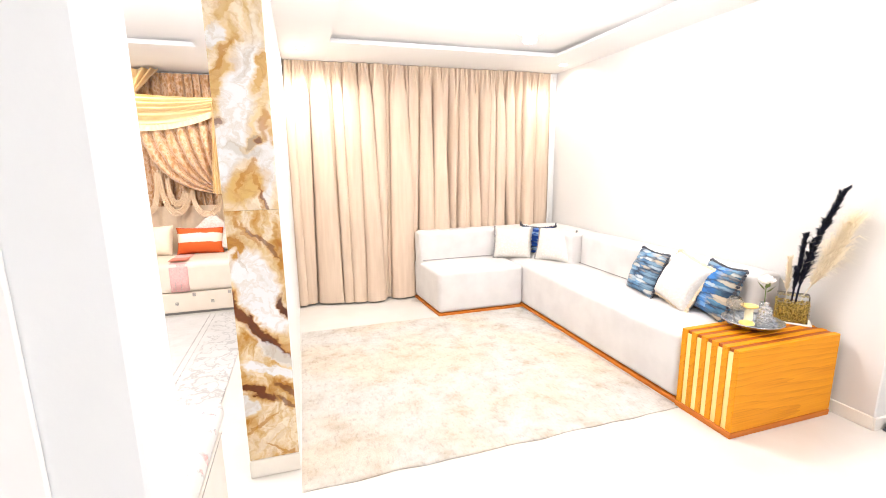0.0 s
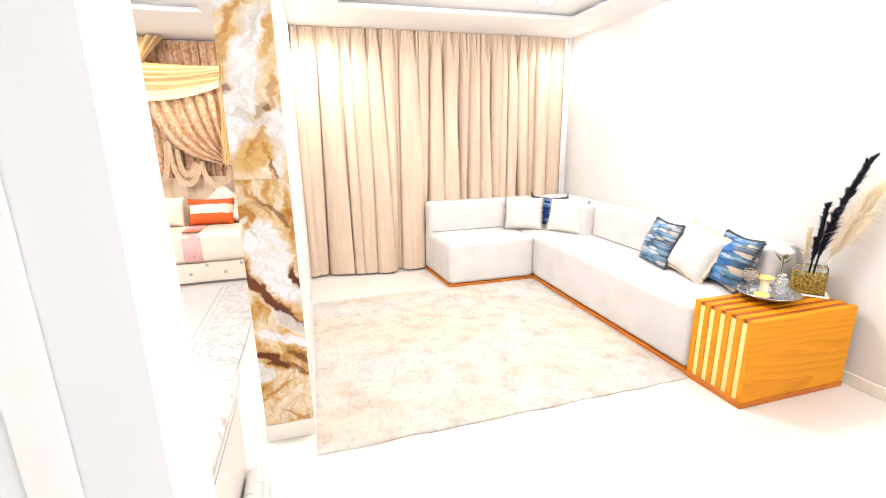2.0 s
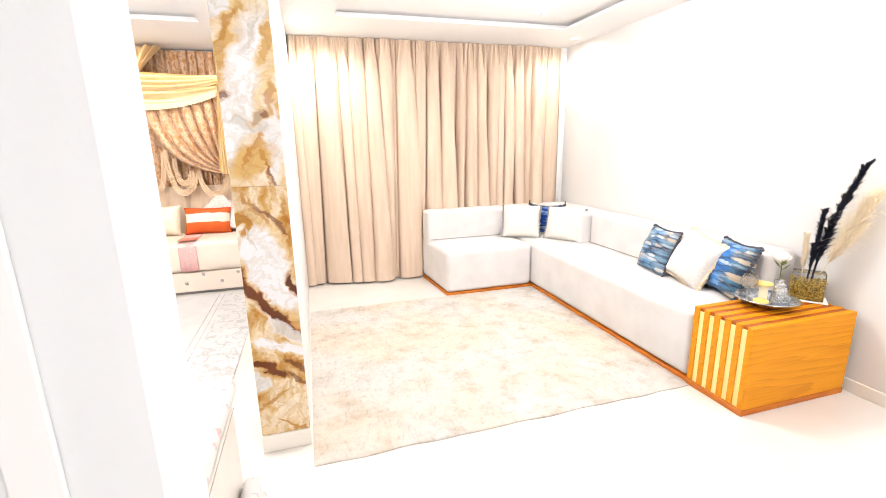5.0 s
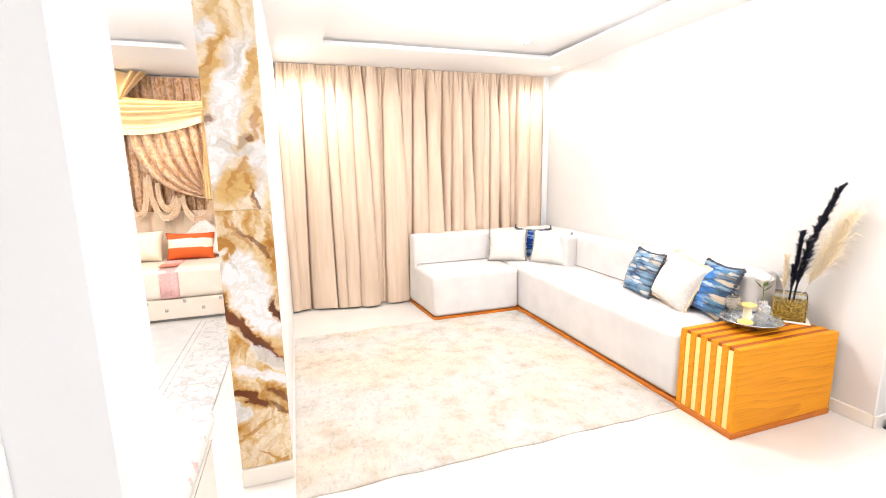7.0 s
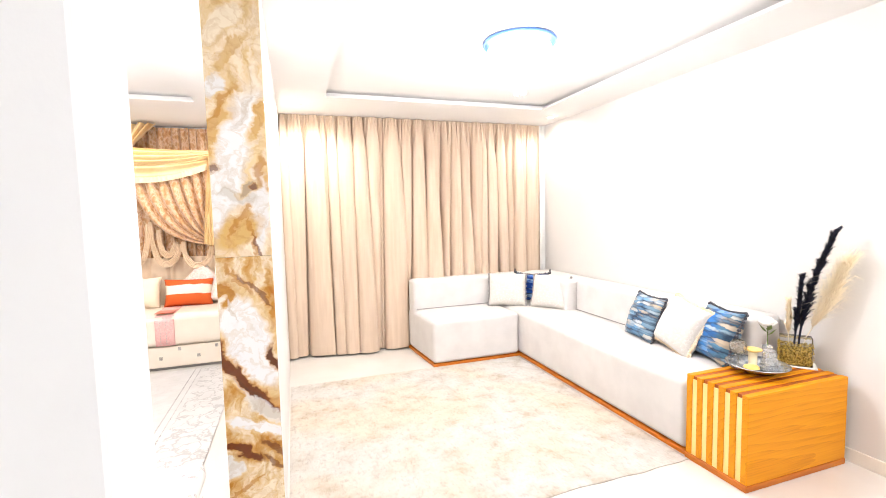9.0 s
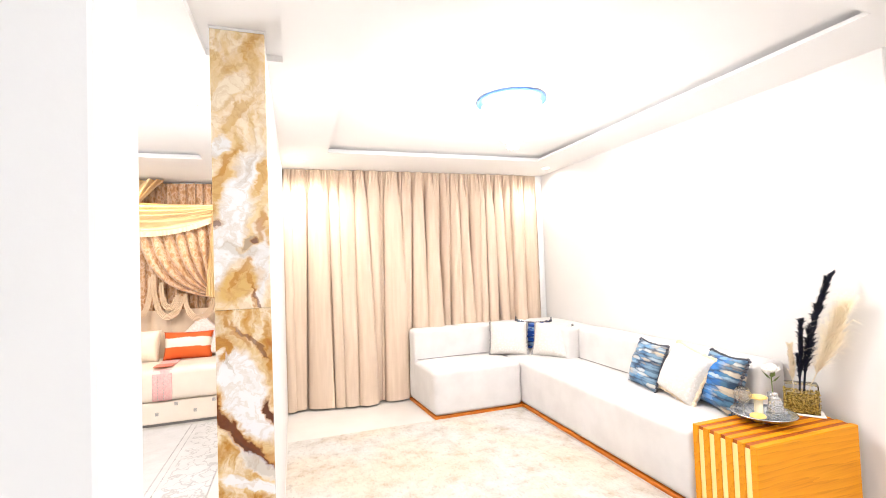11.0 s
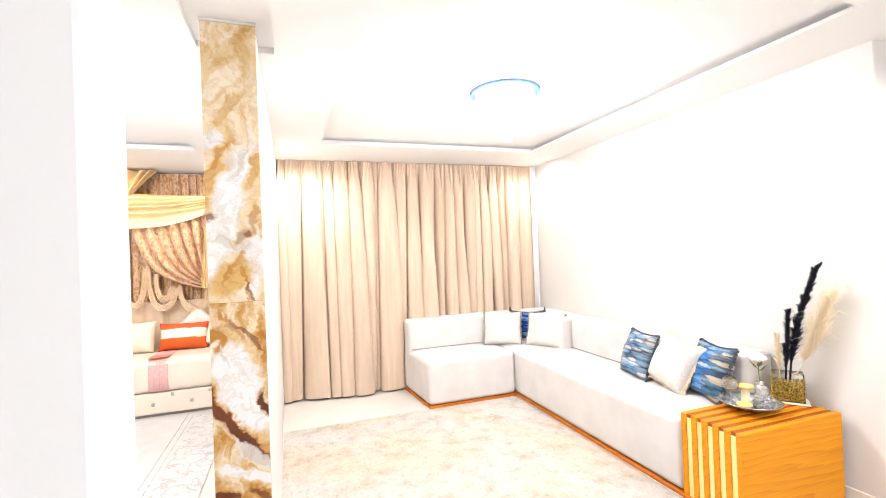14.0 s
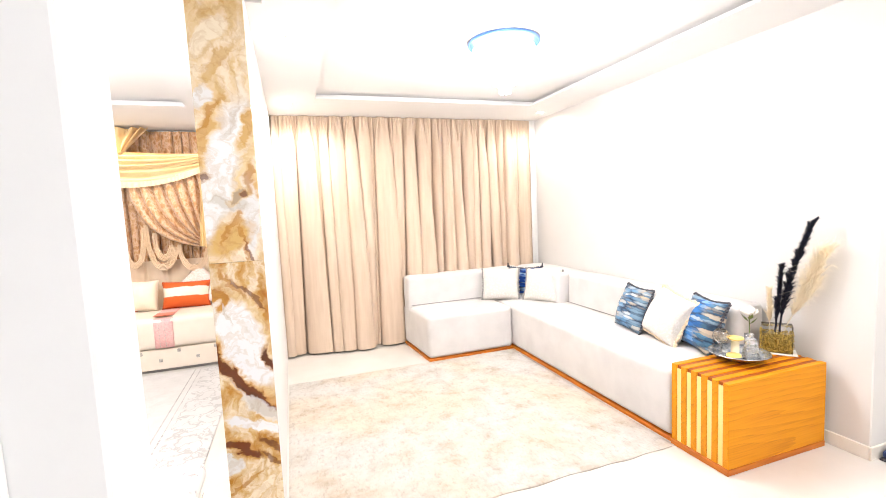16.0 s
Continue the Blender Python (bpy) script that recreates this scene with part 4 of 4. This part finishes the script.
for k, (r, h0) in enumerate(((0.045, 0.0), (0.040, 0.038), (0.034, 0.074))):
    part("tier", lathe([(0, h0), (r * 0.8, h0), (r, h0 + 0.008), (r * 1.02, h0 + 0.019), (r, h0 + 0.03), (r * 0.8, h0 + 0.037), (0, h0 + 0.037)], 12), GLASS, jar)
part("lid", lathe([(0, 0.112), (0.026, 0.112), (0.028, 0.12), (0.012, 0.128), (0.012, 0.136), (0.016, 0.145), (0, 0.153)], 12), GLASS, jar)

vas = thing("flower_vase", "small glass vase with one white rose on the table", "vase", (4.53, 5.50, TT - 0.012))
part("vase", lathe([(0, 0), (0.03, 0), (0.034, 0.02), (0.022, 0.09), (0.024, 0.14), (0.021, 0.14), (0.019, 0.09), (0.03, 0.022), (0, 0.006)], 20), GLASS, vas, smooth=True)
stem = part("stem", tube([(0, 0, 0.02), (0.004, 0, 0.12), (0.0, 0.0, 0.26)], 0.003), LEAF, vas, "green stem")
bm = bmesh.new()
for k in range(26):
    a, lay = k * 2.4, k / 26
    r = 0.008 + 0.032 * lay
    c = Vector((r * math.cos(a), r * math.sin(a), 0.27 + 0.02 * (1 - lay)))
    b = bmesh.new()
    bmesh.ops.create_icosphere(b, subdivisions=1, radius=0.019)
    join(bm, b, Matrix.Translation(c) @ Euler((0.9 * lay, 0, a + 1.57)).to_matrix().to_4x4() @ Matrix.Diagonal((1, 0.3, 1.1, 1)))
part("rose", bm, PETAL, stem, "white rose petals", smooth=True)
for k, (a, z) in enumerate(((2.6, 0.225), (3.6, 0.20), (0.6, 0.215))):
    bm = bmesh.new()
    L = [bm.verts.new(p) for p in ((0, 0, 0), (0.016, 0.022, 0.008), (0.0, 0.062, 0.02), (-0.016, 0.022, 0.008))]
    mid = bm.verts.new((0, 0.024, 0.0))
    for q in range(4):
        bm.faces.new((L[q], L[(q + 1) % 4], mid))
    part("leaf", bm, LEAF, stem, m=Matrix.Translation((0, 0, z)) @ Euler((0.5, 0, a)).to_matrix().to_4x4())

pl = thing("planter", "square gold beaded glass planter with dried plumes", "planter", m=pose(4.748, 5.485, TZ, 0, 0, -52))
part("saucer", box(-0.10, 0.10, -0.065, 0.065, 0.0, 0.008, 0.003, 1), PETAL, pl, "white saucer")
part("glass_box", box(-0.078, 0.078, -0.048, 0.048, 0.009, 0.175, 0.003, 1), CLEAR, pl, "clear glass rim")
filling = part("filling", box(-0.072, 0.072, -0.042, 0.042, 0.012, 0.125, 0.004, 1), GOLD, pl, "gold mossy filling")
bm = bmesh.new()
rnd = random.Random(9)
for k in range(520):
    s = rnd.random()
    x, y, z = rnd.uniform(-0.08, 0.08), rnd.uniform(-0.05, 0.05), rnd.uniform(0.014, 0.132)
    if s < 0.45:
        y = -0.051
    elif s < 0.8:
        x = -0.081
    else:
        z = 0.135
    b = bmesh.new()
    bmesh.ops.create_icosphere(b, subdivisions=1, radius=rnd.uniform(0.0035, 0.006))
    join(bm, b, Matrix.Translation((x, y, z)))
part("beading", bm, GOLD, filling, "gold beading")["kind"] = "stuff"


def plume(base, tip, bend, width, count, material, name, label, seed, stem_r=0.003, droop=0.5, start=0.15):
    rnd = random.Random(seed)
    base, tip, bend = Vector(base), Vector(tip), Vector(bend)
    e = thing(name, label, "dried plume", tuple(base), "dried plumes")

    def at(t):
        return (tip - base) * t + bend * (4 * t * (1 - t))
    part("stem", tube([at(i / 14) for i in range(15)], stem_r, stem_r * 0.4, 6), material, e)
    bm = bmesh.new()
    for k in range(count):
        t = start + (1 - start) * rnd.random() ** 0.9
        p = at(t)
        d = (at(min(1, t + 0.02)) - at(max(0, t - 0.02))).normalized()
        a = rnd.uniform(0, 2 * math.pi)
        side = Vector((math.cos(a), math.sin(a), 0.2))
        ln = width * rnd.uniform(0.6, 1.3) * (0.95 - 0.35 * t) * min(1, (t - start) * 6 + 0.4) * (0.45 + 1.8 * abs(noise.noise(Vector((t * 19, seed, a * 0.35)))))
        q1 = p + side * ln * 0.5 + d * ln * 0.8
        q2 = p + side * ln * (0.75 + 0.3 * droop) + d * ln * (1.4 - droop)
        w = d.cross(side).normalized() * (0.0032 if width < 0.06 else 0.0013)
        v = [bm.verts.new(c) for c in (p - w, p + w, q1 + w, q1 - w, q2)]
        bm.faces.new(v[:4])
        bm.faces.new((v[3], v[2], v[4]))
    pt = part("plume", bm, material, e)
    pt["kind"] = "stuff"


PB = TZ + 0.14
plume((4.725, 5.455, PB), (4.755, 5.305, 1.305), (-0.02, 0.018, 0.0), 0.046, 2300, NAVY, "navy_plume", "tall navy blue dried plume standing in the planter", 1, 0.006)
plume((4.710, 5.47, PB), (4.69, 5.425, 1.05), (0, 0, 0), 0.032, 1200, NAVY, "navy_plume", "shorter navy blue dried plume standing in the planter", 2, 0.006)
plume((4.77, 5.46, PB), (4.80, 5.27, 1.13), (0.01, 0.0, 0.0), 0.12, 1900, PAMPAS, "pampas_plume", "cream fluffy pampas plume standing in the planter", 3, 0.003, 0.9, 0.2)
plume((4.72, 5.51, PB), (4.70, 5.50, 0.89), (0, 0, 0), 0.03, 700, PAMPAS, "pampas_plume", "small cream pampas plume standing in the planter", 5, 0.003, 0.3, 0.2)


# ---- salon ----
bm = box(-0.9, 1.37, 5.85, 8.48, 0.0, 0.010, 0.003, 1)
tagged(part("salon_rug", bm, SALON_RUG), "white and grey patterned rug on the salon floor", "rug")

BF = 8.54
bench = thing("salon_bench", "ivory upholstered salon bench with studded base", "sofa")
bench_base = part("base", box(-1.2, 1.60, BF + 0.012, 9.2, 0.03, 0.232, 0.012, 2), SALON_SEAT, bench, "ivory base with studs")
part("toe", box(-1.15, 1.55, BF + 0.05, 9.15, 0.0, 0.032), CREASE_TOE_GREY, bench, "dark recessed toe board")
part("mattress", soft_block(-1.2, 1.60, BF, 9.2, 0.235, 0.545, 0.06, 0.01, wob=0.004), SALON_SEAT, bench, smooth=True)
for k in range(8):
    x, z = 0.344 + 0.163 * k, 0.107 + 0.082 * (k % 2 == 1)
    part("stud", box(x - 0.015, x + 0.015, BF + 0.001, BF + 0.016, z, z + 0.034, 0.006, 2), STUD, bench_base, "square silver stud")

run = bmesh.new()
pr = [(9.05, 0.560), (8.85, 0.562), (BF + 0.09, 0.557), (BF + 0.02, 0.535), (BF - 0.006, 0.49), (BF - 0.008, 0.38), (BF - 0.010, 0.25)]
vs = [[run.verts.new((x, y + 0.002 * math.sin(40 * x), z)) for y, z in pr] for x in [0.64 + 0.0165 * q for q in range(11)]]
for a, b in zip(vs, vs[1:]):
    for q in range(len(pr) - 1):
        run.faces.new((a[q], a[q + 1], b[q + 1], b[q]))
r_ob = part("runner", run, PINK, smooth=True)
sd = r_ob.modifiers.new("thick", "SOLIDIFY")
sd.thickness = 0.004
tagged(r_ob, "pink lace runner draped over the salon bench", "runner")
for x in (0.685, 0.735):
    for q in range(9):
        part("stitch", box(x - 0.0025, x + 0.0025, BF - 0.0155, BF - 0.012, 0.265 + 0.026 * q, 0.279 + 0.026 * q), STUD, r_ob)
hem = box(0.641, 0.803, BF + 0.01, BF + 0.16, 0.5635, 0.5672, 0.001, 1)
part("red_trim", hem, RED, r_ob, "orange-red woven trim")

cushion("salon_cushion", "orange-red velvet cushion with a cream satin band", 0.46, 0.29, 0.17, pose(0.86, 8.94, 0.552, -14, 2, 4), BANDED, group="salon cushions")
cushion("salon_cushion", "orange-red velvet cushion with a cream satin band", 0.41, 0.30, 0.16, pose(0.20, 8.95, 0.552, -12, 0, 0), BANDED, group="salon cushions")
cushion("salon_cushion", "white lace cushion with pink trim on the salon bench", 0.34, 0.40, 0.15, pose(1.20, 9.00, 0.552, -12, 14, 10), LACE, group="salon cushions")
cushion("salon_cushion", "plump ivory satin cushion on the salon bench", 0.34, 0.33, 0.20, pose(0.43, 8.95, 0.552, -16, 0, -8), CREAM, group="salon cushions")
cushion("salon_cushion", "tall white lace cushion against the salon wall", 0.50, 0.40, 0.12, pose(0.86, 9.12, 0.552, -6, 45, 0), LACE, group="salon cushions")

# near salon seat with floral cover
sed = thing("floral_bench", "low salon bench with a white floral mattress and beige base", "sofa")
part("base", box(0.75, 1.574, 4.82, 5.47, 0.0, 0.44, 0.012, 2), PALEBASE, sed, "beige upholstered base")
mat_ = part("mattress", soft_block(0.72, 1.582, 4.80, 5.56, 0.442, 0.53, 0.04, 0.012, wob=0.004), FLORAL, sed, "white floral cotton mattress", smooth=True)
part("piping", tube([(1.584, 4.85, 0.448), (1.584, 5.44, 0.448)], 0.0017, seg=6), STUD, mat_, "grey piping")

cov = thing("folded_cover", "folded white floral cotton cover lying against the bench base", "cover")
part("fold", soft_block(1.580, 1.668, 4.98, 5.41, 0.002, 0.075, 0.025, 0.01, wob=0.006), FLORAL, cov, smooth=True)
part("fold", soft_block(1.582, 1.652, 5.00, 5.42, 0.077, 0.140, 0.025, 0.012, wob=0.006), FLORAL, cov, smooth=True)

# draped salon curtain
dr = thing("draped_curtain", "ornate taupe damask curtain with pale gold swags and loops", "curtain")
part("back_drape", pleated(-1.2, 1.58, 9.34, 1.00, LOW - 0.02, 30, 0.05, 21, 30), TAUPE, dr, "taupe gathered damask", smooth=True)


part("lower_drape", pleated(-1.2, 1.58, 9.30, 0.50, 1.05, 16, 0.022, 41, 8), LINING, dr, "peach satin lining", smooth=True)


def fan(top, conv, folds, y, sag, material, name, label, n=24, deep=0.065):
    """Cloth gathered from a line of points to one point, its folds fanning out."""
    bm = bmesh.new()
    m = folds * 8
    rows = []
    for j in range(m + 1):
        f = j / m * (len(top) - 1)
        k = min(int(f), len(top) - 2)
        a = Vector(top[k]).lerp(Vector(top[k + 1]), f - k)
        row = []
        for i in range(n + 1):
            t = i / n
            p = a.lerp(Vector(conv), t)
            drop = sag * (j / m) * 4 * t * (1 - t)
            yy = y - 0.03 * math.sin(math.pi * t) - deep * (1 - 0.6 * t) * math.cos(2 * math.pi * folds * j / m) - 0.008 * noise.noise(Vector((j * 0.3, t * 6, 1)))
            row.append(bm.verts.new((p.x, yy, p.y - drop - (0.06 * (j / m) * t))))
        rows.append(row)
    for a, b in zip(rows, rows[1:]):
        for i in range(n):
            bm.faces.new((a[i], a[i + 1], b[i + 1], b[i]))
    return part(name, bm, material, dr, label, smooth=True)


def swag(xa, za, xb, zb, sag, width_a, width_b, y, material, name, folds=7, n=26, bulge=0.05, label=""):
    """Cloth hung between two points, its folds fanning along the sag."""
    bm = bmesh.new()
    rows = []
    m = folds * 6
    for j in range(m + 1):
        f = j / m
        row = []
        for i in range(n + 1):
            t = i / n
            x = xa + (xb - xa) * t
            s = sag * (0.25 + 0.75 * f)
            wd = width_a + (width_b - width_a) * t
            z = za + (zb - za) * t - s * 4 * t * (1 - t) - wd * f
            yy = y - bulge * math.sin(math.pi * f) - 0.018 * math.cos(2 * math.pi * folds * f + 1.5 * t) * (0.4 + math.sin(math.pi * t))
            row.append(bm.verts.new((x, yy, z)))
        rows.append(row)
    for a, b in zip(rows, rows[1:]):
        for i in range(n):
            bm.faces.new((a[i], a[i + 1], b[i + 1], b[i]))
    return part(name, bm, material, dr, label, smooth=True)


def sweep(folds, material, name, label, y, m_per=10, n=30):
    """Cloth hung from a rail and caught up to one side: folds that fall, then bow over to the tie."""
    bm = bmesh.new()
    m = folds * m_per
    rnd = random.Random(12)
    wide = [rnd.uniform(0.7, 1.4) for _ in range(folds + 1)]
    tall = [rnd.uniform(0.7, 1.25) for _ in range(folds + 1)]
    rows = []
    for j in range(m + 1):
        f = j / m
        k = min(int(f * folds), folds - 1)
        w = (f * folds - k) ** wide[k]
        a = Vector((1.10 - 0.76 * f, 2.08 - 0.04 * f))
        c = Vector((1.07 - 0.03 * (1 - f), 1.33 - 0.16 * f))
        b = Vector((a.x + 0.10 * (1 - f) + 0.03, 1.62 - 0.36 * f))
        row = []
        for i in range(n + 1):
            t = i / n
            p = a * (1 - t) ** 2 + b * 2 * t * (1 - t) + c * t ** 2
            deep = 0.10 * tall[k] * (0.45 + 0.55 * math.sin(math.pi * min(1.0, t * 0.75 + 0.12)))
            yy = y - 0.05 * math.sin(math.pi * t) - 0.03 * f - deep * (abs(math.sin(math.pi * w)) ** 0.55) + 0.010 * noise.noise(Vector((f * 24, t * 9, 1)))
            row.append(bm.verts.new((p.x + 0.004 * noise.noise(Vector((f * 40, t * 12, 4))), yy, p.y)))
        rows.append(row)
    for a, b in zip(rows, rows[1:]):
        for i in range(n):
            bm.faces.new((a[i], a[i + 1], b[i + 1], b[i]))
    return part(name, bm, material, dr, label, smooth=True)


def fringe_band(xa, za, xb, zb, sag, tall_a, tall_b, y, material, name, label, n=150):
    """A ruffled band that follows the lower edge of a swag."""
    bm = bmesh.new()
    rows = []
    for i in range(n + 1):
        t = i / n
        x, z = xa + (xb - xa) * t, za + (zb - za) * t - sag * 4 * t * (1 - t)
        tall = tall_a + (tall_b - tall_a) * t
        wave = 0.006 * math.sin(t * 190 + 2 * math.sin(t * 31))
        rows.append([bm.verts.new((x, y - 0.02 - wave * q / 4, z - tall * q / 4 * (1 + 0.05 * noise.noise(Vector((t * 40, 0, 0)))))) for q in range(5)])
    for a, b in zip(rows, rows[1:]):
        for q in range(4):
            bm.faces.new((a[q], a[q + 1], b[q + 1], b[q]))
    return part(name, bm, material, dr, label, smooth=True)


def satin_loop(xa, za, xb, zb, low, y, ridges=5, wide=0.062, deep=0.012):
    """A deep loop of gathered satin: one ruched band hanging in a U from two points."""
    bm = bmesh.new()
    rows = []
    m = ridges * 6
    for i in range(29):
        a = math.pi * i / 28
        top = za + (zb - za) * i / 28
        row = []
        for q in range(m + 1):
            o = (q / m - 0.5) * wide * (0.65 + 0.5 * math.sin(a))
            x = (xa + xb) / 2 - ((xb - xa) / 2 + o) * math.cos(a) + 0.006 * noise.noise(Vector((i * 0.3, q * 0.15, xa)))
            z = top - (top - low + o) * math.sin(a) ** 0.85
            row.append(bm.verts.new((x, y - 0.03 * math.sin(a) - deep * abs(math.sin(math.pi * ridges * q / m)) ** 0.6, z)))
        rows.append(row)
    for a, b in zip(rows, rows[1:]):
        for q in range(m):
            bm.faces.new((a[q], a[q + 1], b[q + 1], b[q]))
    return part("satin_loop", bm, LOOP, dr, "beige satin loop", smooth=True)


sweep(7, TAUPE, "swept_drape", "swept taupe damask", 9.24)
swag(-0.20, 2.275, 1.12, 2.20, 0.10, 0.17, 0.08, 9.10, SWAG, "gold_swag", 4, label="pale gold satin swag", bulge=0.045)
swag(-0.20, 2.135, 1.11, 2.13, 0.13, 0.10, 0.10, 9.125, SWAG, "gold_swag", 2, label="lower fold of the pale gold swag", bulge=0.03)
fringe_band(-0.20, 2.06, 1.10, 2.065, 0.135, 0.09, 0.065, 9.12, TRIM, "swag_fringe", "cream ruffled fringe")
fan([(0.64, LOW - 0.02), (0.50, LOW - 0.02), (0.2, LOW - 0.02), (-0.2, LOW - 0.02)], (0.32, 2.14), 6, 9.13, 0.0, SWAG, "gold_valance", "pale gold satin valance")
satin_loop(0.50, 1.45, 0.76, 1.20, 0.985, 9.18)
satin_loop(0.57, 1.36, 0.72, 1.22, 1.085, 9.19)
satin_loop(0.80, 1.22, 1.07, 1.16, 0.955, 9.17)
satin_loop(0.27, 1.46, 0.47, 1.42, 1.02, 9.19)
fan([(1.09, 2.19), (1.11, 2.20), (1.13, 2.20), (1.15, 2.19)], (1.13, 1.20), 2, 9.09, 0.0, SWAG, "gold_tie", "pale gold satin tie", deep=0.012)
fan([(1.02, 1.20), (1.06, 1.185), (1.10, 1.18), (1.15, 1.19)], (1.11, 2.15), 4, 9.07, 0.0, SWAG, "gold_tail", "pale gold satin tail widening downwards", deep=0.014)

# slipper on the hall floor
slip = thing("slipper", "dark blue slipper lying on the floor by the skirting", "slipper")
part("sole", box(4.912, 5.142, 4.958, 5.046, 0.0, 0.014, 0.006, 2), DARKPOM, slip, "black sole")
part("upper", soft_block(4.917, 5.137, 4.963, 5.041, 0.013, 0.058, 0.02, 0.006), SLIPPER, slip, "dark blue upper", smooth=True)
